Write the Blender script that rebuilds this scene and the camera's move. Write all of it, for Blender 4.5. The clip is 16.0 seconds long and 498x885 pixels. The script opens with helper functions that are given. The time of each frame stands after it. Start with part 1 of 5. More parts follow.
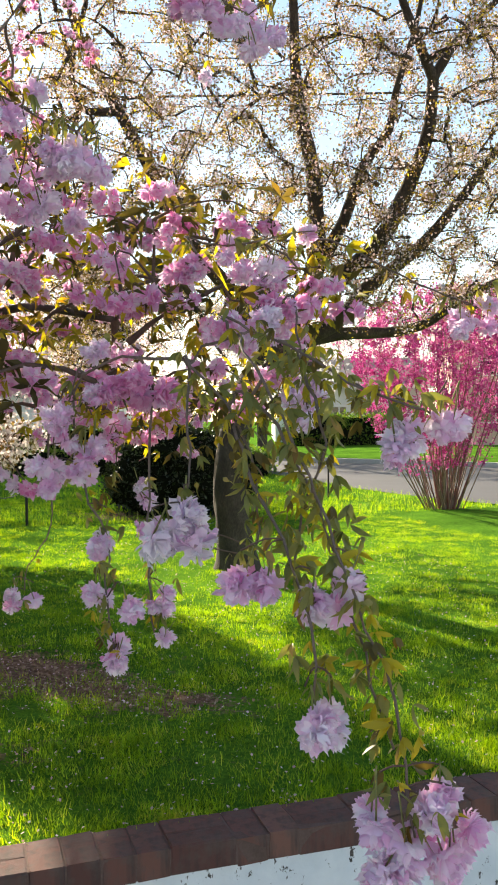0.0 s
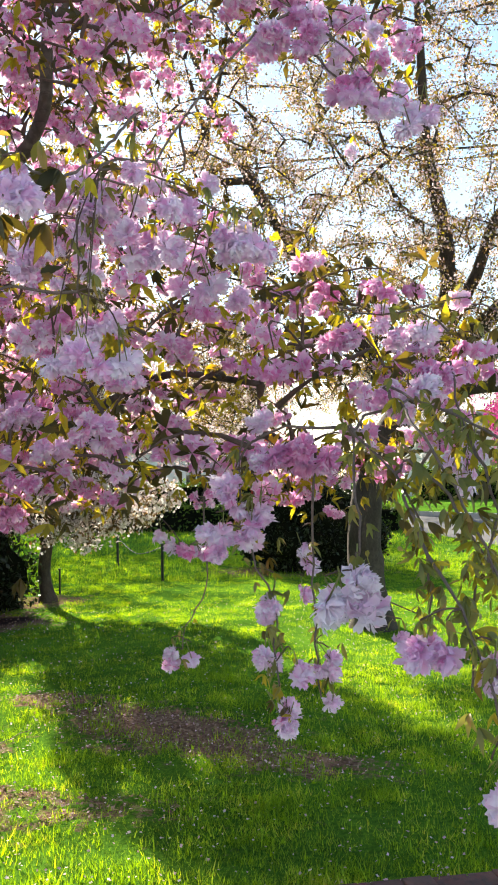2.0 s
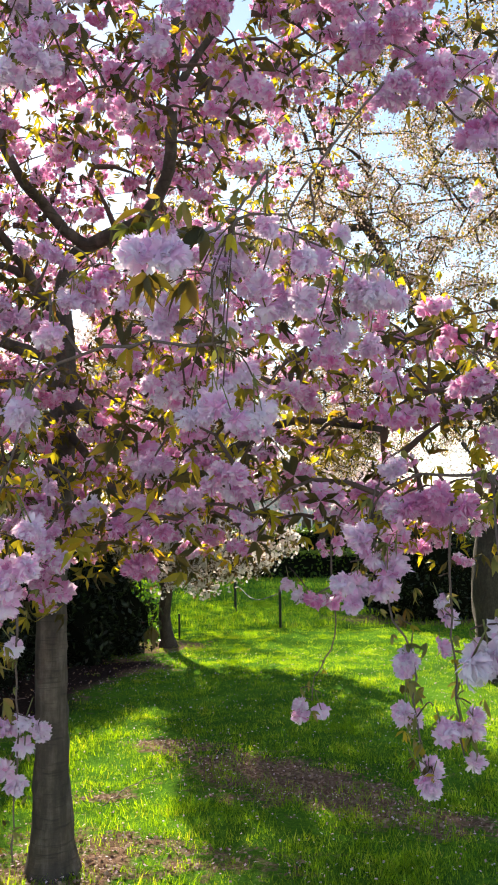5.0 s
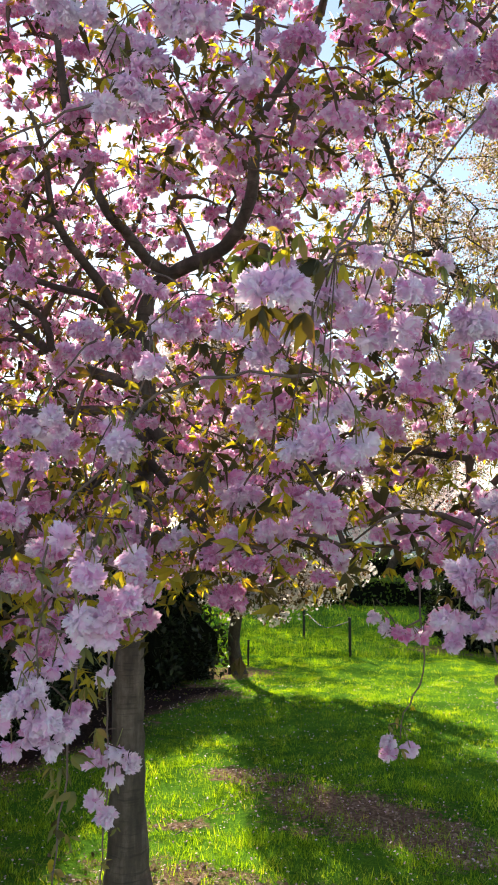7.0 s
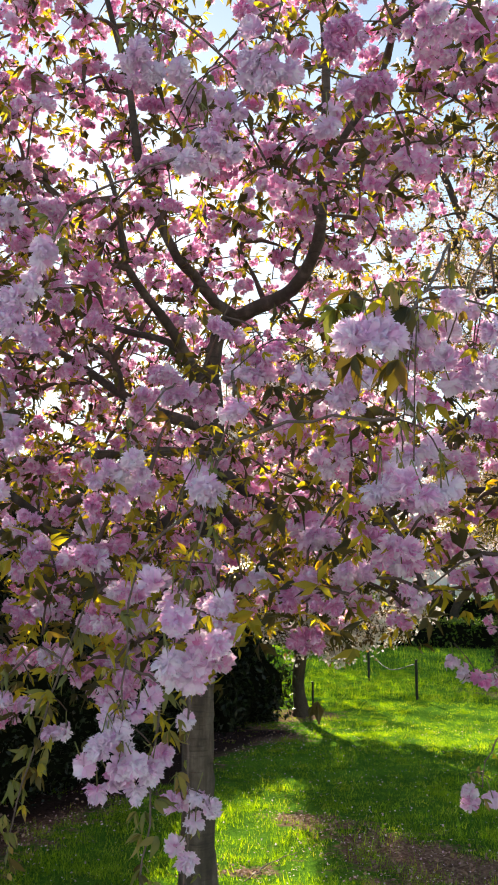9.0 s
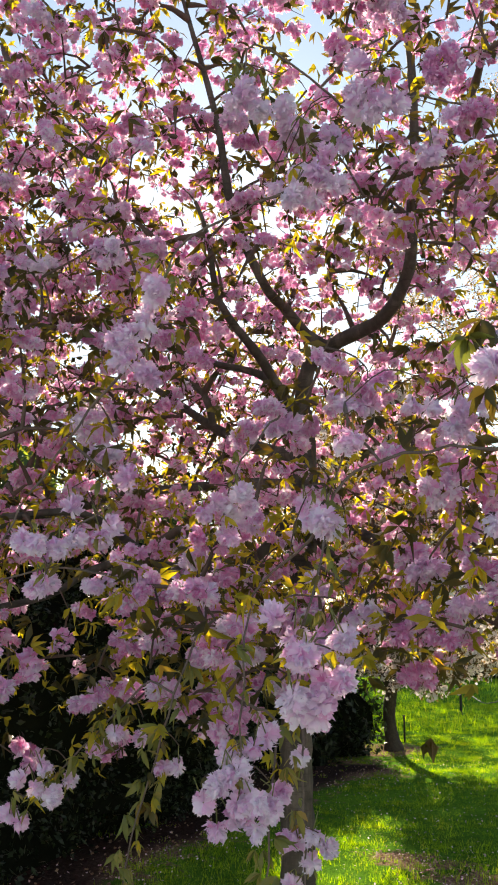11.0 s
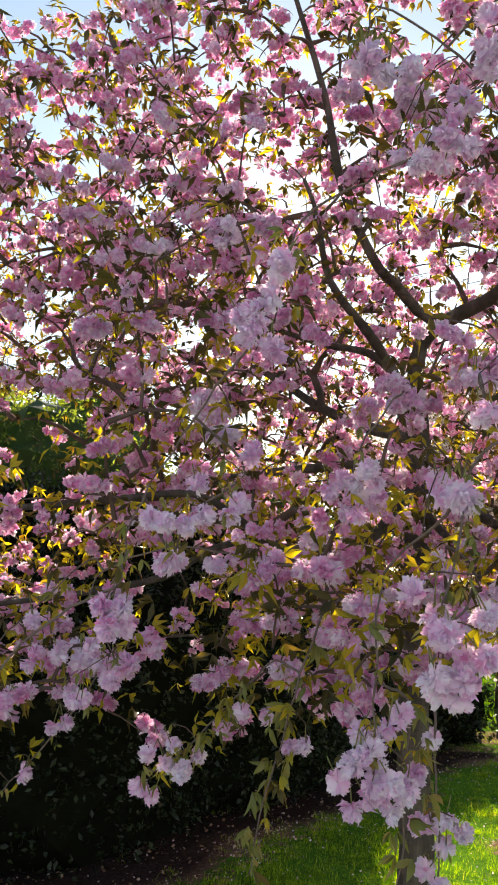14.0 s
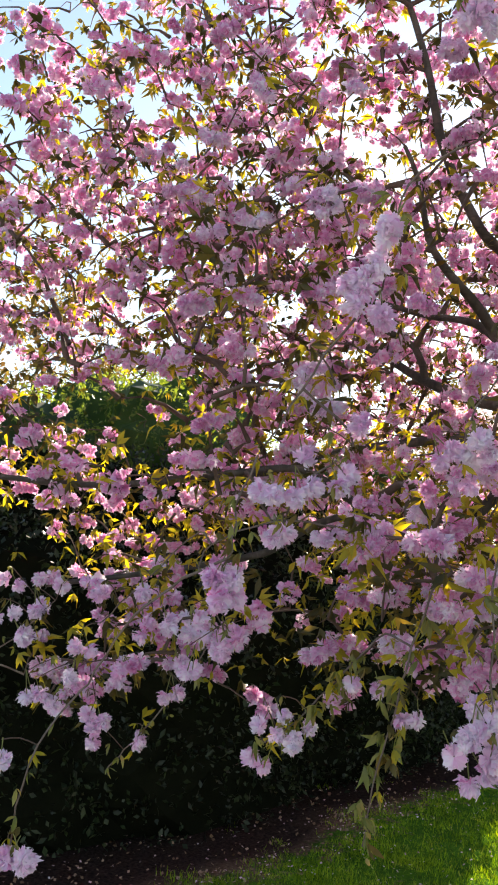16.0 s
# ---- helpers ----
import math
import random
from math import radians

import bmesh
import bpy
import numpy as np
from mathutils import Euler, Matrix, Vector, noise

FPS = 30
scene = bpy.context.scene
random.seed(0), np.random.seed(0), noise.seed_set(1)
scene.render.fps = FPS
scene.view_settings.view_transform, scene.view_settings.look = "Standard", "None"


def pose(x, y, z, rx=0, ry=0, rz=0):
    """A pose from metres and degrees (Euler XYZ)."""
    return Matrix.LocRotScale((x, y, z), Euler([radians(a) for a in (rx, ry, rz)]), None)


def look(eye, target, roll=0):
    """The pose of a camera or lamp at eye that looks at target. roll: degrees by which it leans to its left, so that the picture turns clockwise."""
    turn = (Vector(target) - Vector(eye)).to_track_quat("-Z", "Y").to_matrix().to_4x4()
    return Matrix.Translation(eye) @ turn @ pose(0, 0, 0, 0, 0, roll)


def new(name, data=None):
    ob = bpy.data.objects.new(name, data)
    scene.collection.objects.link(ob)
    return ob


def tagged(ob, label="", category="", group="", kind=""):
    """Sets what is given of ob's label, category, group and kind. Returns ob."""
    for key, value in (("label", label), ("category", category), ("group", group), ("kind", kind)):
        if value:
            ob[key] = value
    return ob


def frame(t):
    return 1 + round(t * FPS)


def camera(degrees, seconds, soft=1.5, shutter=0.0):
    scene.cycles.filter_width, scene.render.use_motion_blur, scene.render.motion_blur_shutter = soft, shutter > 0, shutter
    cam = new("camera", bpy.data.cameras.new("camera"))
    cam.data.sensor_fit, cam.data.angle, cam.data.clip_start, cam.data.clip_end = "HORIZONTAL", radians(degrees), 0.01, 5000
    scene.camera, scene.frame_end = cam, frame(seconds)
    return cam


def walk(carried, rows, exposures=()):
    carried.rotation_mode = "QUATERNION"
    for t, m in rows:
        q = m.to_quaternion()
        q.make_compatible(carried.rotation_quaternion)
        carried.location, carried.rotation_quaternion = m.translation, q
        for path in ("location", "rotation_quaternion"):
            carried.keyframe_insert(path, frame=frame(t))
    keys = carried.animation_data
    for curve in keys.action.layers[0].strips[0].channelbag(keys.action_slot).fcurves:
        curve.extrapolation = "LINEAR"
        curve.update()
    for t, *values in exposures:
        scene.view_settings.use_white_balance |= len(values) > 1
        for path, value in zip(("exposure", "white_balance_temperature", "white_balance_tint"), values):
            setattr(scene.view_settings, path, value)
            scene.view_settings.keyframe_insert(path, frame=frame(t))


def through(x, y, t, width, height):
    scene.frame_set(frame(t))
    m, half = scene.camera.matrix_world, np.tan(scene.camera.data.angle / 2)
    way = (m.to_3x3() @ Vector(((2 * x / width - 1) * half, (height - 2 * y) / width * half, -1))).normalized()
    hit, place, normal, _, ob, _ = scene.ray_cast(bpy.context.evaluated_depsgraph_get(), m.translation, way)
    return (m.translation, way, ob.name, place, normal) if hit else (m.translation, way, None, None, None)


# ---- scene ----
SKY, SUN = 0.09, 5.0
EXPOSURES = [(0.0, 1.60, 7650.0, 9.5), (1.0, 1.66, 7550.0, 9.5), (2.5, 1.80, 7150.0, 8.5), (5.5, 1.50, 7250.0, 9.0), (9.0, 1.47, 7550.0, 9.0), (13.0, 1.43, 8050.0, 9.5), (15.0, 1.65, 7800.0, 10.0), (16.0, 1.69, 7600.0, 10.0)]
cam = camera(31.94, 16.0, 1.9)
PATH = [
    (0, (-0.000, -0.000, 1.400), (-0.000, 1.999, 1.349), -0.15),
    (0.5, (-0.010, -0.013, 1.411), (-0.092, 1.985, 1.391), -0.29),
    (1, (-0.026, -0.024, 1.417), (-0.187, 1.969, 1.435), -0.56),
    (1.5, (-0.047, -0.038, 1.421), (-0.276, 1.948, 1.471), -0.74),
    (2, (-0.058, -0.046, 1.422), (-0.346, 1.931, 1.498), -0.72),
    (2.5, (-0.070, -0.055, 1.427), (-0.412, 1.913, 1.527), -0.62),
    (3, (-0.072, -0.055, 1.432), (-0.462, 1.904, 1.548), -0.65),
    (3.2, (-0.074, -0.058, 1.435), (-0.482, 1.896, 1.558), -0.62),
    (5.3, (-0.098, -0.042, 1.429), (-0.669, 1.866, 1.621), -0.80),
    (5.5, (-0.105, -0.032, 1.431), (-0.697, 1.868, 1.629), -0.73),
    (6, (-0.122, -0.032, 1.435), (-0.748, 1.856, 1.642), -0.46),
    (6.5, (-0.134, -0.041, 1.437), (-0.794, 1.834, 1.660), -0.16),
    (7, (-0.144, -0.047, 1.442), (-0.828, 1.817, 1.682), 0.06),
    (7.5, (-0.156, -0.054, 1.443), (-0.862, 1.799, 1.707), 0.30),
    (8, (-0.164, -0.056, 1.445), (-0.896, 1.784, 1.728), 0.36),
    (8.5, (-0.168, -0.064, 1.448), (-0.927, 1.762, 1.751), 0.30),
    (9, (-0.173, -0.072, 1.449), (-0.980, 1.729, 1.776), 0.29),
    (9.2, (-0.175, -0.076, 1.450), (-1.010, 1.710, 1.787), 0.29),
    (11.3, (-0.233, -0.093, 1.455), (-1.217, 1.602, 1.851), 0.26),
    (11.5, (-0.237, -0.091, 1.453), (-1.237, 1.595, 1.848), 0.33),
    (12, (-0.241, -0.095, 1.447), (-1.268, 1.576, 1.840), 0.49),
    (12.5, (-0.250, -0.098, 1.444), (-1.306, 1.556, 1.830), 0.63),
    (13, (-0.259, -0.101, 1.444), (-1.336, 1.541, 1.821), 0.63),
    (13.5, (-0.263, -0.102, 1.443), (-1.390, 1.509, 1.812), 0.79),
    (14, (-0.278, -0.097, 1.443), (-1.438, 1.492, 1.801), 0.68),
    (14.5, (-0.286, -0.095, 1.442), (-1.474, 1.476, 1.787), 0.45),
    (15, (-0.293, -0.094, 1.436), (-1.522, 1.449, 1.766), 0.44),
    (15.5, (-0.298, -0.095, 1.434), (-1.573, 1.414, 1.749), 0.54),
    (16, (-0.300, -0.098, 1.434), (-1.638, 1.356, 1.739), 0.87),
]
walk(cam, [(t, look(eye, target, roll)) for t, eye, target, roll in PATH], EXPOSURES)

# ---- world and sun ----
SUN_AZ, SUN_EL = radians(-32.0), radians(25.4)      # turned from +y to the right, height
world = bpy.data.worlds.new("sky")
scene.world = world
world.use_nodes = True
wn = world.node_tree.nodes
sky = wn.new("ShaderNodeTexSky")
sky.sky_type = "NISHITA"
sky.sun_disc = False
sky.sun_elevation, sky.sun_rotation = SUN_EL, SUN_AZ
sky.air_density, sky.dust_density = 1.0, 0.1
wn["Background"].inputs["Strength"].default_value = SKY
world.node_tree.links.new(sky.outputs[0], wn["Background"].inputs["Color"])
sun_data = bpy.data.lights.new("sun", "SUN")
sun_data.energy, sun_data.angle, sun_data.color = SUN, radians(0.53), (1.0, 0.93, 0.82)
sun = new("sun", sun_data)
to_sun = Vector((math.sin(SUN_AZ) * math.cos(SUN_EL), math.cos(SUN_AZ) * math.cos(SUN_EL), math.sin(SUN_EL)))
sun.matrix_world = look((0, 0, 30), Vector((0, 0, 30)) - to_sun)


# ---- materials ----
def material(name):
    m = bpy.data.materials.new(name)
    m.use_nodes = True
    nt = m.node_tree
    return m, nt, nt.nodes["Principled BSDF"], nt.nodes["Material Output"]


def node(nt, kind, **values):
    n = nt.nodes.new(kind)
    for k, v in values.items():
        n.inputs[k.replace("_", " ")].default_value = v
    return n


def ramp(nt, fac, stops):
    n = nt.nodes.new("ShaderNodeValToRGB")
    e = n.color_ramp.elements
    while len(e) < len(stops):
        e.new(0.5)
    for el, (p, c) in zip(e, stops):
        el.position, el.color = p, (*c, 1)
    nt.links.new(fac, n.inputs["Fac"])
    return n.outputs["Color"]


def coords(nt):
    return nt.nodes.new("ShaderNodeTexCoord").outputs["Object"]


def noise_tex(nt, scale, detail=4.0, rough=0.6, stretch=None):
    n = node(nt, "ShaderNodeTexNoise", Scale=scale, Detail=detail, Roughness=rough)
    v = coords(nt)
    if stretch:
        mp = nt.nodes.new("ShaderNodeMapping")
        mp.inputs["Scale"].default_value = stretch
        nt.links.new(v, mp.inputs["Vector"])
        v = mp.outputs["Vector"]
    nt.links.new(v, n.inputs["Vector"])
    return n.outputs["Fac"]


def mixc(nt, a, b, fac, mode="MIX"):
    n = nt.nodes.new("ShaderNodeMix")
    n.data_type, n.blend_type = "RGBA", mode
    for sock, v in ((n.inputs["Factor"], fac), (n.inputs["A"], a), (n.inputs["B"], b)):
        if isinstance(v, (int, float)):
            sock.default_value = v
        elif isinstance(v, tuple):
            sock.default_value = (*v, 1)
        else:
            nt.links.new(v, sock)
    return n.outputs["Result"]


def bump(nt, bsdf, height, strength, dist):
    b = node(nt, "ShaderNodeBump", Strength=strength, Distance=dist)
    nt.links.new(height, b.inputs["Height"])
    nt.links.new(b.outputs[0], bsdf.inputs["Normal"])


def leafy(name, stops, through=0.4, rough=0.45, spots=6.0, glow=(1.0, 1.0, 1.0), gloss=0.3, grain=0.55, clump=1.3):
    """A thin leaf or petal that lets light through; its tone varies leaf by leaf and clump by clump."""
    m, nt, bsdf, out = material(name)
    geo = nt.nodes.new("ShaderNodeNewGeometry").outputs["Random Per Island"]
    big = noise_tex(nt, spots, 3.0)
    f = node(nt, "ShaderNodeMath")
    f.operation = "MULTIPLY_ADD"
    f.inputs[1].default_value = grain
    nt.links.new(geo, f.inputs[0])
    g = node(nt, "ShaderNodeMath")
    g.operation = "MULTIPLY_ADD"
    g.inputs[1].default_value, g.inputs[2].default_value = clump, 0.505 - (grain + clump) / 2
    nt.links.new(big, g.inputs[0])
    nt.links.new(g.outputs[0], f.inputs[2])
    h = node(nt, "ShaderNodeMath")
    h.operation = "MULTIPLY_ADD"
    h.inputs[1].default_value, h.inputs[2].default_value = 0.3, -0.15
    nt.links.new(nt.nodes.new("ShaderNodeObjectInfo").outputs["Random"], h.inputs[0])
    k = node(nt, "ShaderNodeMath")
    nt.links.new(f.outputs[0], k.inputs[0])
    nt.links.new(h.outputs[0], k.inputs[1])
    col = ramp(nt, k.outputs[0], stops)
    nt.links.new(col, bsdf.inputs["Base Color"])
    bsdf.inputs["Roughness"].default_value = rough
    bsdf.inputs["Specular IOR Level"].default_value = gloss
    tr = nt.nodes.new("ShaderNodeBsdfTranslucent")
    nt.links.new(mixc(nt, col, glow, 1.0, "MULTIPLY"), tr.inputs["Color"])
    mx = nt.nodes.new("ShaderNodeMixShader")
    mx.inputs[0].default_value = through
    nt.links.new(bsdf.outputs[0], mx.inputs[1])
    nt.links.new(tr.outputs[0], mx.inputs[2])
    nt.links.new(mx.outputs[0], out.inputs["Surface"])
    return m


def solid(name, stops, scale, rough=0.8, bumps=0.3, dist=0.01, stretch=None, fine=None, gloss=0.3):
    """An opaque surface whose tone runs through stops with two sizes of noise, with relief."""
    m, nt, bsdf, out = material(name)
    a = noise_tex(nt, scale, 5.0, 0.62, stretch)
    b = noise_tex(nt, fine or scale * 9, 4.0, 0.7, stretch)
    f = mixc(nt, a, b, 0.45)
    nt.links.new(ramp(nt, f, stops), bsdf.inputs["Base Color"])
    bsdf.inputs["Roughness"].default_value = rough
    bsdf.inputs["Specular IOR Level"].default_value = gloss
    bump(nt, bsdf, f, bumps, dist)
    return m


PETAL_PALE = leafy("petal_pale", [(0.12, (0.80, 0.31, 0.58)), (0.5, (0.93, 0.63, 0.84)), (0.82, (0.98, 0.90, 0.97))], 0.54, 0.6, 13.0, gloss=0.15, grain=0.4, clump=1.7)
PETAL_WHITE = leafy("petal_white", [(0.10, (0.90, 0.52, 0.79)), (0.5, (0.96, 0.76, 0.92)), (0.85, (0.98, 0.92, 0.98))], 0.54, 0.6, 16.0, gloss=0.15, grain=0.4, clump=1.5)
# paler copy of PETAL_WHITE: light on one bough's blossoms put into their colour
PETAL_LIT = leafy("petal_lit", [(0.10, (0.95, 0.74, 0.91)), (0.4, (0.97, 0.90, 0.97)), (0.85, (0.98, 0.97, 0.98))], 0.58, 0.6, 16.0, gloss=0.15, grain=0.3, clump=1.2)
PETAL_PINK = leafy("petal_pink", [(0.1, (0.79, 0.22, 0.52)), (0.5, (0.89, 0.41, 0.70)), (0.9, (0.94, 0.64, 0.86))], 0.56, 0.6, 13.0, gloss=0.15, grain=0.4, clump=1.6)
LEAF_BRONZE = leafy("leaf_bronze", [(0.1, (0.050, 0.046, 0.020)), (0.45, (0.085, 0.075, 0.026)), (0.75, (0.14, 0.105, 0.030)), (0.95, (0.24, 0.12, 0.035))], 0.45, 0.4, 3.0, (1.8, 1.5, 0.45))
LEAF_OLIVE = leafy("leaf_olive", [(0.1, (0.08, 0.095, 0.035)), (0.5, (0.17, 0.185, 0.06)), (0.8, (0.27, 0.24, 0.08)), (0.97, (0.36, 0.22, 0.08))], 0.45, 0.38, 9.0, (1.6, 1.6, 0.6), gloss=0.4)
LEAF_GOLD = leafy("leaf_gold", [(0.1, (0.13, 0.12, 0.03)), (0.45, (0.28, 0.255, 0.04)), (0.75, (0.42, 0.37, 0.055)), (0.95, (0.48, 0.31, 0.065))], 0.6, 0.4, 3.0, (1.85, 1.65, 0.4))
STALK = solid("stalk_green", [(0.3, (0.16, 0.20, 0.06)), (0.7, (0.25, 0.22, 0.09))], 40, 0.6)
BARK, nt, bsdf, out = material("cherry_bark")
streak = noise_tex(nt, 22, 5, 0.65, (1, 1, 0.14))
mottle = noise_tex(nt, 7, 5, 0.7)
band = noise_tex(nt, 14, 3, 0.5, (0.55, 0.55, 6.5))
tone = ramp(nt, mixc(nt, streak, mottle, 0.5), [(0.34, (0.020, 0.013, 0.010)), (0.5, (0.066, 0.047, 0.038)), (0.66, (0.17, 0.134, 0.112))])
nt.links.new(mixc(nt, tone, (0.022, 0.014, 0.011), ramp(nt, band, [(0.58, (0, 0, 0)), (0.68, (0.6, 0.6, 0.6))])), bsdf.inputs["Base Color"])
bsdf.inputs["Roughness"].default_value = 0.75
bump(nt, bsdf, mixc(nt, streak, band, 0.5), 0.6, 0.012)
TWIG = solid("twig_bark", [(0.3, (0.06, 0.035, 0.028)), (0.7, (0.16, 0.105, 0.085))], 30, 0.8)
SHOOT = solid("shoot_bark", [(0.3, (0.08, 0.055, 0.045)), (0.7, (0.21, 0.155, 0.13))], 60, 0.75)
OLD_BARK = solid("old_bark", [(0.3, (0.020, 0.015, 0.012)), (0.5, (0.052, 0.040, 0.032)), (0.72, (0.115, 0.093, 0.076))], 6, 0.9, 0.8, 0.02, (1.6, 1.6, 0.7))
FADED = leafy("faded_blossom", [(0.1, (0.46, 0.27, 0.25)), (0.4, (0.68, 0.50, 0.50)), (0.7, (0.82, 0.70, 0.72)), (0.95, (0.92, 0.88, 0.90))], 0.40, 0.6, 1.2)
YOUNG_LEAF = leafy("young_leaf", [(0.1, (0.09, 0.055, 0.03)), (0.5, (0.17, 0.115, 0.055)), (0.9, (0.26, 0.24, 0.07))], 0.42, 0.45, 1.5, (1.7, 1.4, 0.7))
WHITE_BLOSSOM = leafy("white_blossom", [(0.1, (0.70, 0.58, 0.56)), (0.5, (0.82, 0.74, 0.73)), (0.9, (0.90, 0.87, 0.86))], 0.42, 0.6, 3.0)
PALE_STEM = solid("pale_stem", [(0.3, (0.13, 0.085, 0.065)), (0.7, (0.30, 0.21, 0.16))], 14, 0.85)
RED_STEM = solid("red_stem", [(0.3, (0.13, 0.05, 0.05)), (0.7, (0.30, 0.13, 0.12))], 14, 0.8)
MAGENTA = leafy("magenta_blossom", [(0.1, (0.40, 0.02, 0.19)), (0.5, (0.60, 0.06, 0.31)), (0.9, (0.80, 0.30, 0.54))], 0.35, 0.6, 2.0)
# evergreen leaves: YEW darkened for the hedge's shade, LIT_SHRUB lightened for sunlight
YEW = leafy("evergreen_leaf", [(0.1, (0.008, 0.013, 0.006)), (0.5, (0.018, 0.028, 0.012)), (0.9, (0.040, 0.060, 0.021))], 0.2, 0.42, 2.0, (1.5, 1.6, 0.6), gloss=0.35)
LIT_SHRUB = leafy("sunlit_shrub_leaf", [(0.1, (0.06, 0.09, 0.025)), (0.5, (0.15, 0.20, 0.05)), (0.9, (0.30, 0.35, 0.10))], 0.5, 0.4, 1.5, (1.7, 1.7, 0.5))
PINK_BLOSSOM = leafy("pink_blossom", [(0.1, (0.78, 0.50, 0.52)), (0.5, (0.86, 0.66, 0.68)), (0.9, (0.92, 0.82, 0.83))], 0.45, 0.6, 1.0)
HEDGE = leafy("hedge_leaf", [(0.1, (0.025, 0.055, 0.012)), (0.5, (0.055, 0.11, 0.02)), (0.9, (0.12, 0.19, 0.03))], 0.45, 0.45, 1.0, (1.7, 1.7, 0.6))
RED_LEAF = leafy("red_leaf", [(0.1, (0.30, 0.02, 0.015)), (0.5, (0.50, 0.05, 0.03)), (0.9, (0.65, 0.16, 0.08))], 0.5, 0.5, 2.0)
BLUE_NEEDLE = leafy("blue_needle", [(0.1, (0.03, 0.05, 0.05)), (0.9, (0.10, 0.14, 0.14))], 0.2, 0.5, 2.0)
GRASS = leafy("grass_blade", [(0.1, (0.05, 0.112, 0.018)), (0.4, (0.135, 0.262, 0.030)), (0.75, (0.26, 0.41, 0.045)), (0.97, (0.47, 0.47, 0.14))], 0.52, 0.5, 4.5, (2.0, 1.85, 0.22), gloss=0.15)
DRY_PETAL = leafy("fallen_petal", [(0.1, (0.55, 0.30, 0.36)), (0.5, (0.76, 0.54, 0.60)), (0.9, (0.88, 0.76, 0.82))], 0.3, 0.7, 3.0)
LITTER = leafy("dead_leaf", [(0.1, (0.12, 0.065, 0.04)), (0.5, (0.30, 0.19, 0.125)), (0.9, (0.55, 0.40, 0.30))], 0.15, 0.8, 3.0)
# near-black fill for leafy bodies, painting the shade deep between their leaves
CORE = solid("shaded_hedge_core", [(0.3, (0.005, 0.006, 0.004)), (0.7, (0.012, 0.013, 0.008))], 6, 1.0, gloss=0.0)
ASPHALT = solid("asphalt", [(0.3, (0.060, 0.060, 0.064)), (0.7, (0.095, 0.095, 0.10))], 0.5, 0.85, 0.2, 0.004, None, 90)
KERB = solid("kerb_concrete", [(0.3, (0.32, 0.31, 0.29)), (0.7, (0.48, 0.46, 0.43))], 2.0, 0.9)
# unseen ground; tone kept pale so that it bounces fill onto the blossoms
PAVING = solid("paving_concrete", [(0.3, (0.25, 0.245, 0.24)), (0.7, (0.37, 0.36, 0.35))], 1.5, 0.9)
MORTAR = solid("mortar", [(0.3, (0.08, 0.050, 0.042)), (0.7, (0.15, 0.10, 0.085))], 12, 0.95, 0.6, 0.004)
SIDING = solid("white_siding", [(0.3, (0.66, 0.67, 0.66)), (0.7, (0.80, 0.80, 0.79))], 0.8, 0.6)
PINK_BRICK = solid("pale_brick_wall", [(0.3, (0.50, 0.35, 0.29)), (0.7, (0.66, 0.50, 0.42))], 1.5, 0.85)
ROOF = solid("roof_shingle", [(0.3, (0.26, 0.22, 0.20)), (0.7, (0.38, 0.33, 0.30))], 1.2, 0.9)
TRIM = solid("white_trim", [(0.3, (0.72, 0.72, 0.71)), (0.7, (0.82, 0.82, 0.81))], 3, 0.5)
STEEL = solid("black_post", [(0.3, (0.012, 0.013, 0.012)), (0.7, (0.03, 0.032, 0.03))], 20, 0.6)
CABLE = solid("black_cable", [(0.3, (0.015, 0.015, 0.016)), (0.7, (0.03, 0.03, 0.03))], 5, 0.7)
GLASS, _nt, _b, _o = material("window_glass")
_b.inputs["Base Color"].default_value = (0.03, 0.035, 0.04, 1)
_b.inputs["Roughness"].default_value = 0.06

# brick of the wall's cap: tone by brick, dirt and relief
BRICK, nt, bsdf, out = material("cap_brick")
rnd = nt.nodes.new("ShaderNodeObjectInfo").outputs["Random"]
tone = ramp(nt, rnd, [(0.0, (0.095, 0.038, 0.031)), (0.5, (0.14, 0.058, 0.045)), (1.0, (0.20, 0.098, 0.072))])
grime = noise_tex(nt, 14, 5, 0.65)
nt.links.new(mixc(nt, mixc(nt, tone, (0.045, 0.032, 0.03), ramp(nt, noise_tex(nt, 26, 4, 0.6, (1, 1, 0.12)), [(0.46, (0, 0, 0)), (0.68, (0.8, 0.8, 0.8))])), (0.10, 0.07, 0.06), ramp(nt, grime, [(0.42, (0, 0, 0)), (0.72, (0.85, 0.85, 0.85))])), bsdf.inputs["Base Color"])
bsdf.inputs["Roughness"].default_value = 0.9
bump(nt, bsdf, noise_tex(nt, 60, 5, 0.7), 0.5, 0.004)

# white paint over rough masonry, flaking to dark specks
PAINT, nt, bsdf, out = material("flaking_white_paint")
chip = node(nt, "ShaderNodeTexNoise", Scale=34.0, Detail=5.0, Roughness=0.7)
mp = nt.nodes.new("ShaderNodeMapping")
mp.inputs["Scale"].default_value = (1, 1, 0.55)
nt.links.new(coords(nt), mp.inputs["Vector"])
nt.links.new(mp.outputs[0], chip.inputs["Vector"])
wash = ramp(nt, noise_tex(nt, 5, 4), [(0.3, (0.62, 0.66, 0.70)), (0.7, (0.78, 0.80, 0.82))])
nt.links.new(mixc(nt, wash, (0.06, 0.05, 0.045), ramp(nt, chip.outputs["Fac"], [(0.625, (0, 0, 0)), (0.645, (1, 1, 1))])), bsdf.inputs["Base Color"])
bsdf.inputs["Roughness"].default_value = 0.7
bump(nt, bsdf, noise_tex(nt, 45, 5, 0.7), 0.5, 0.006)

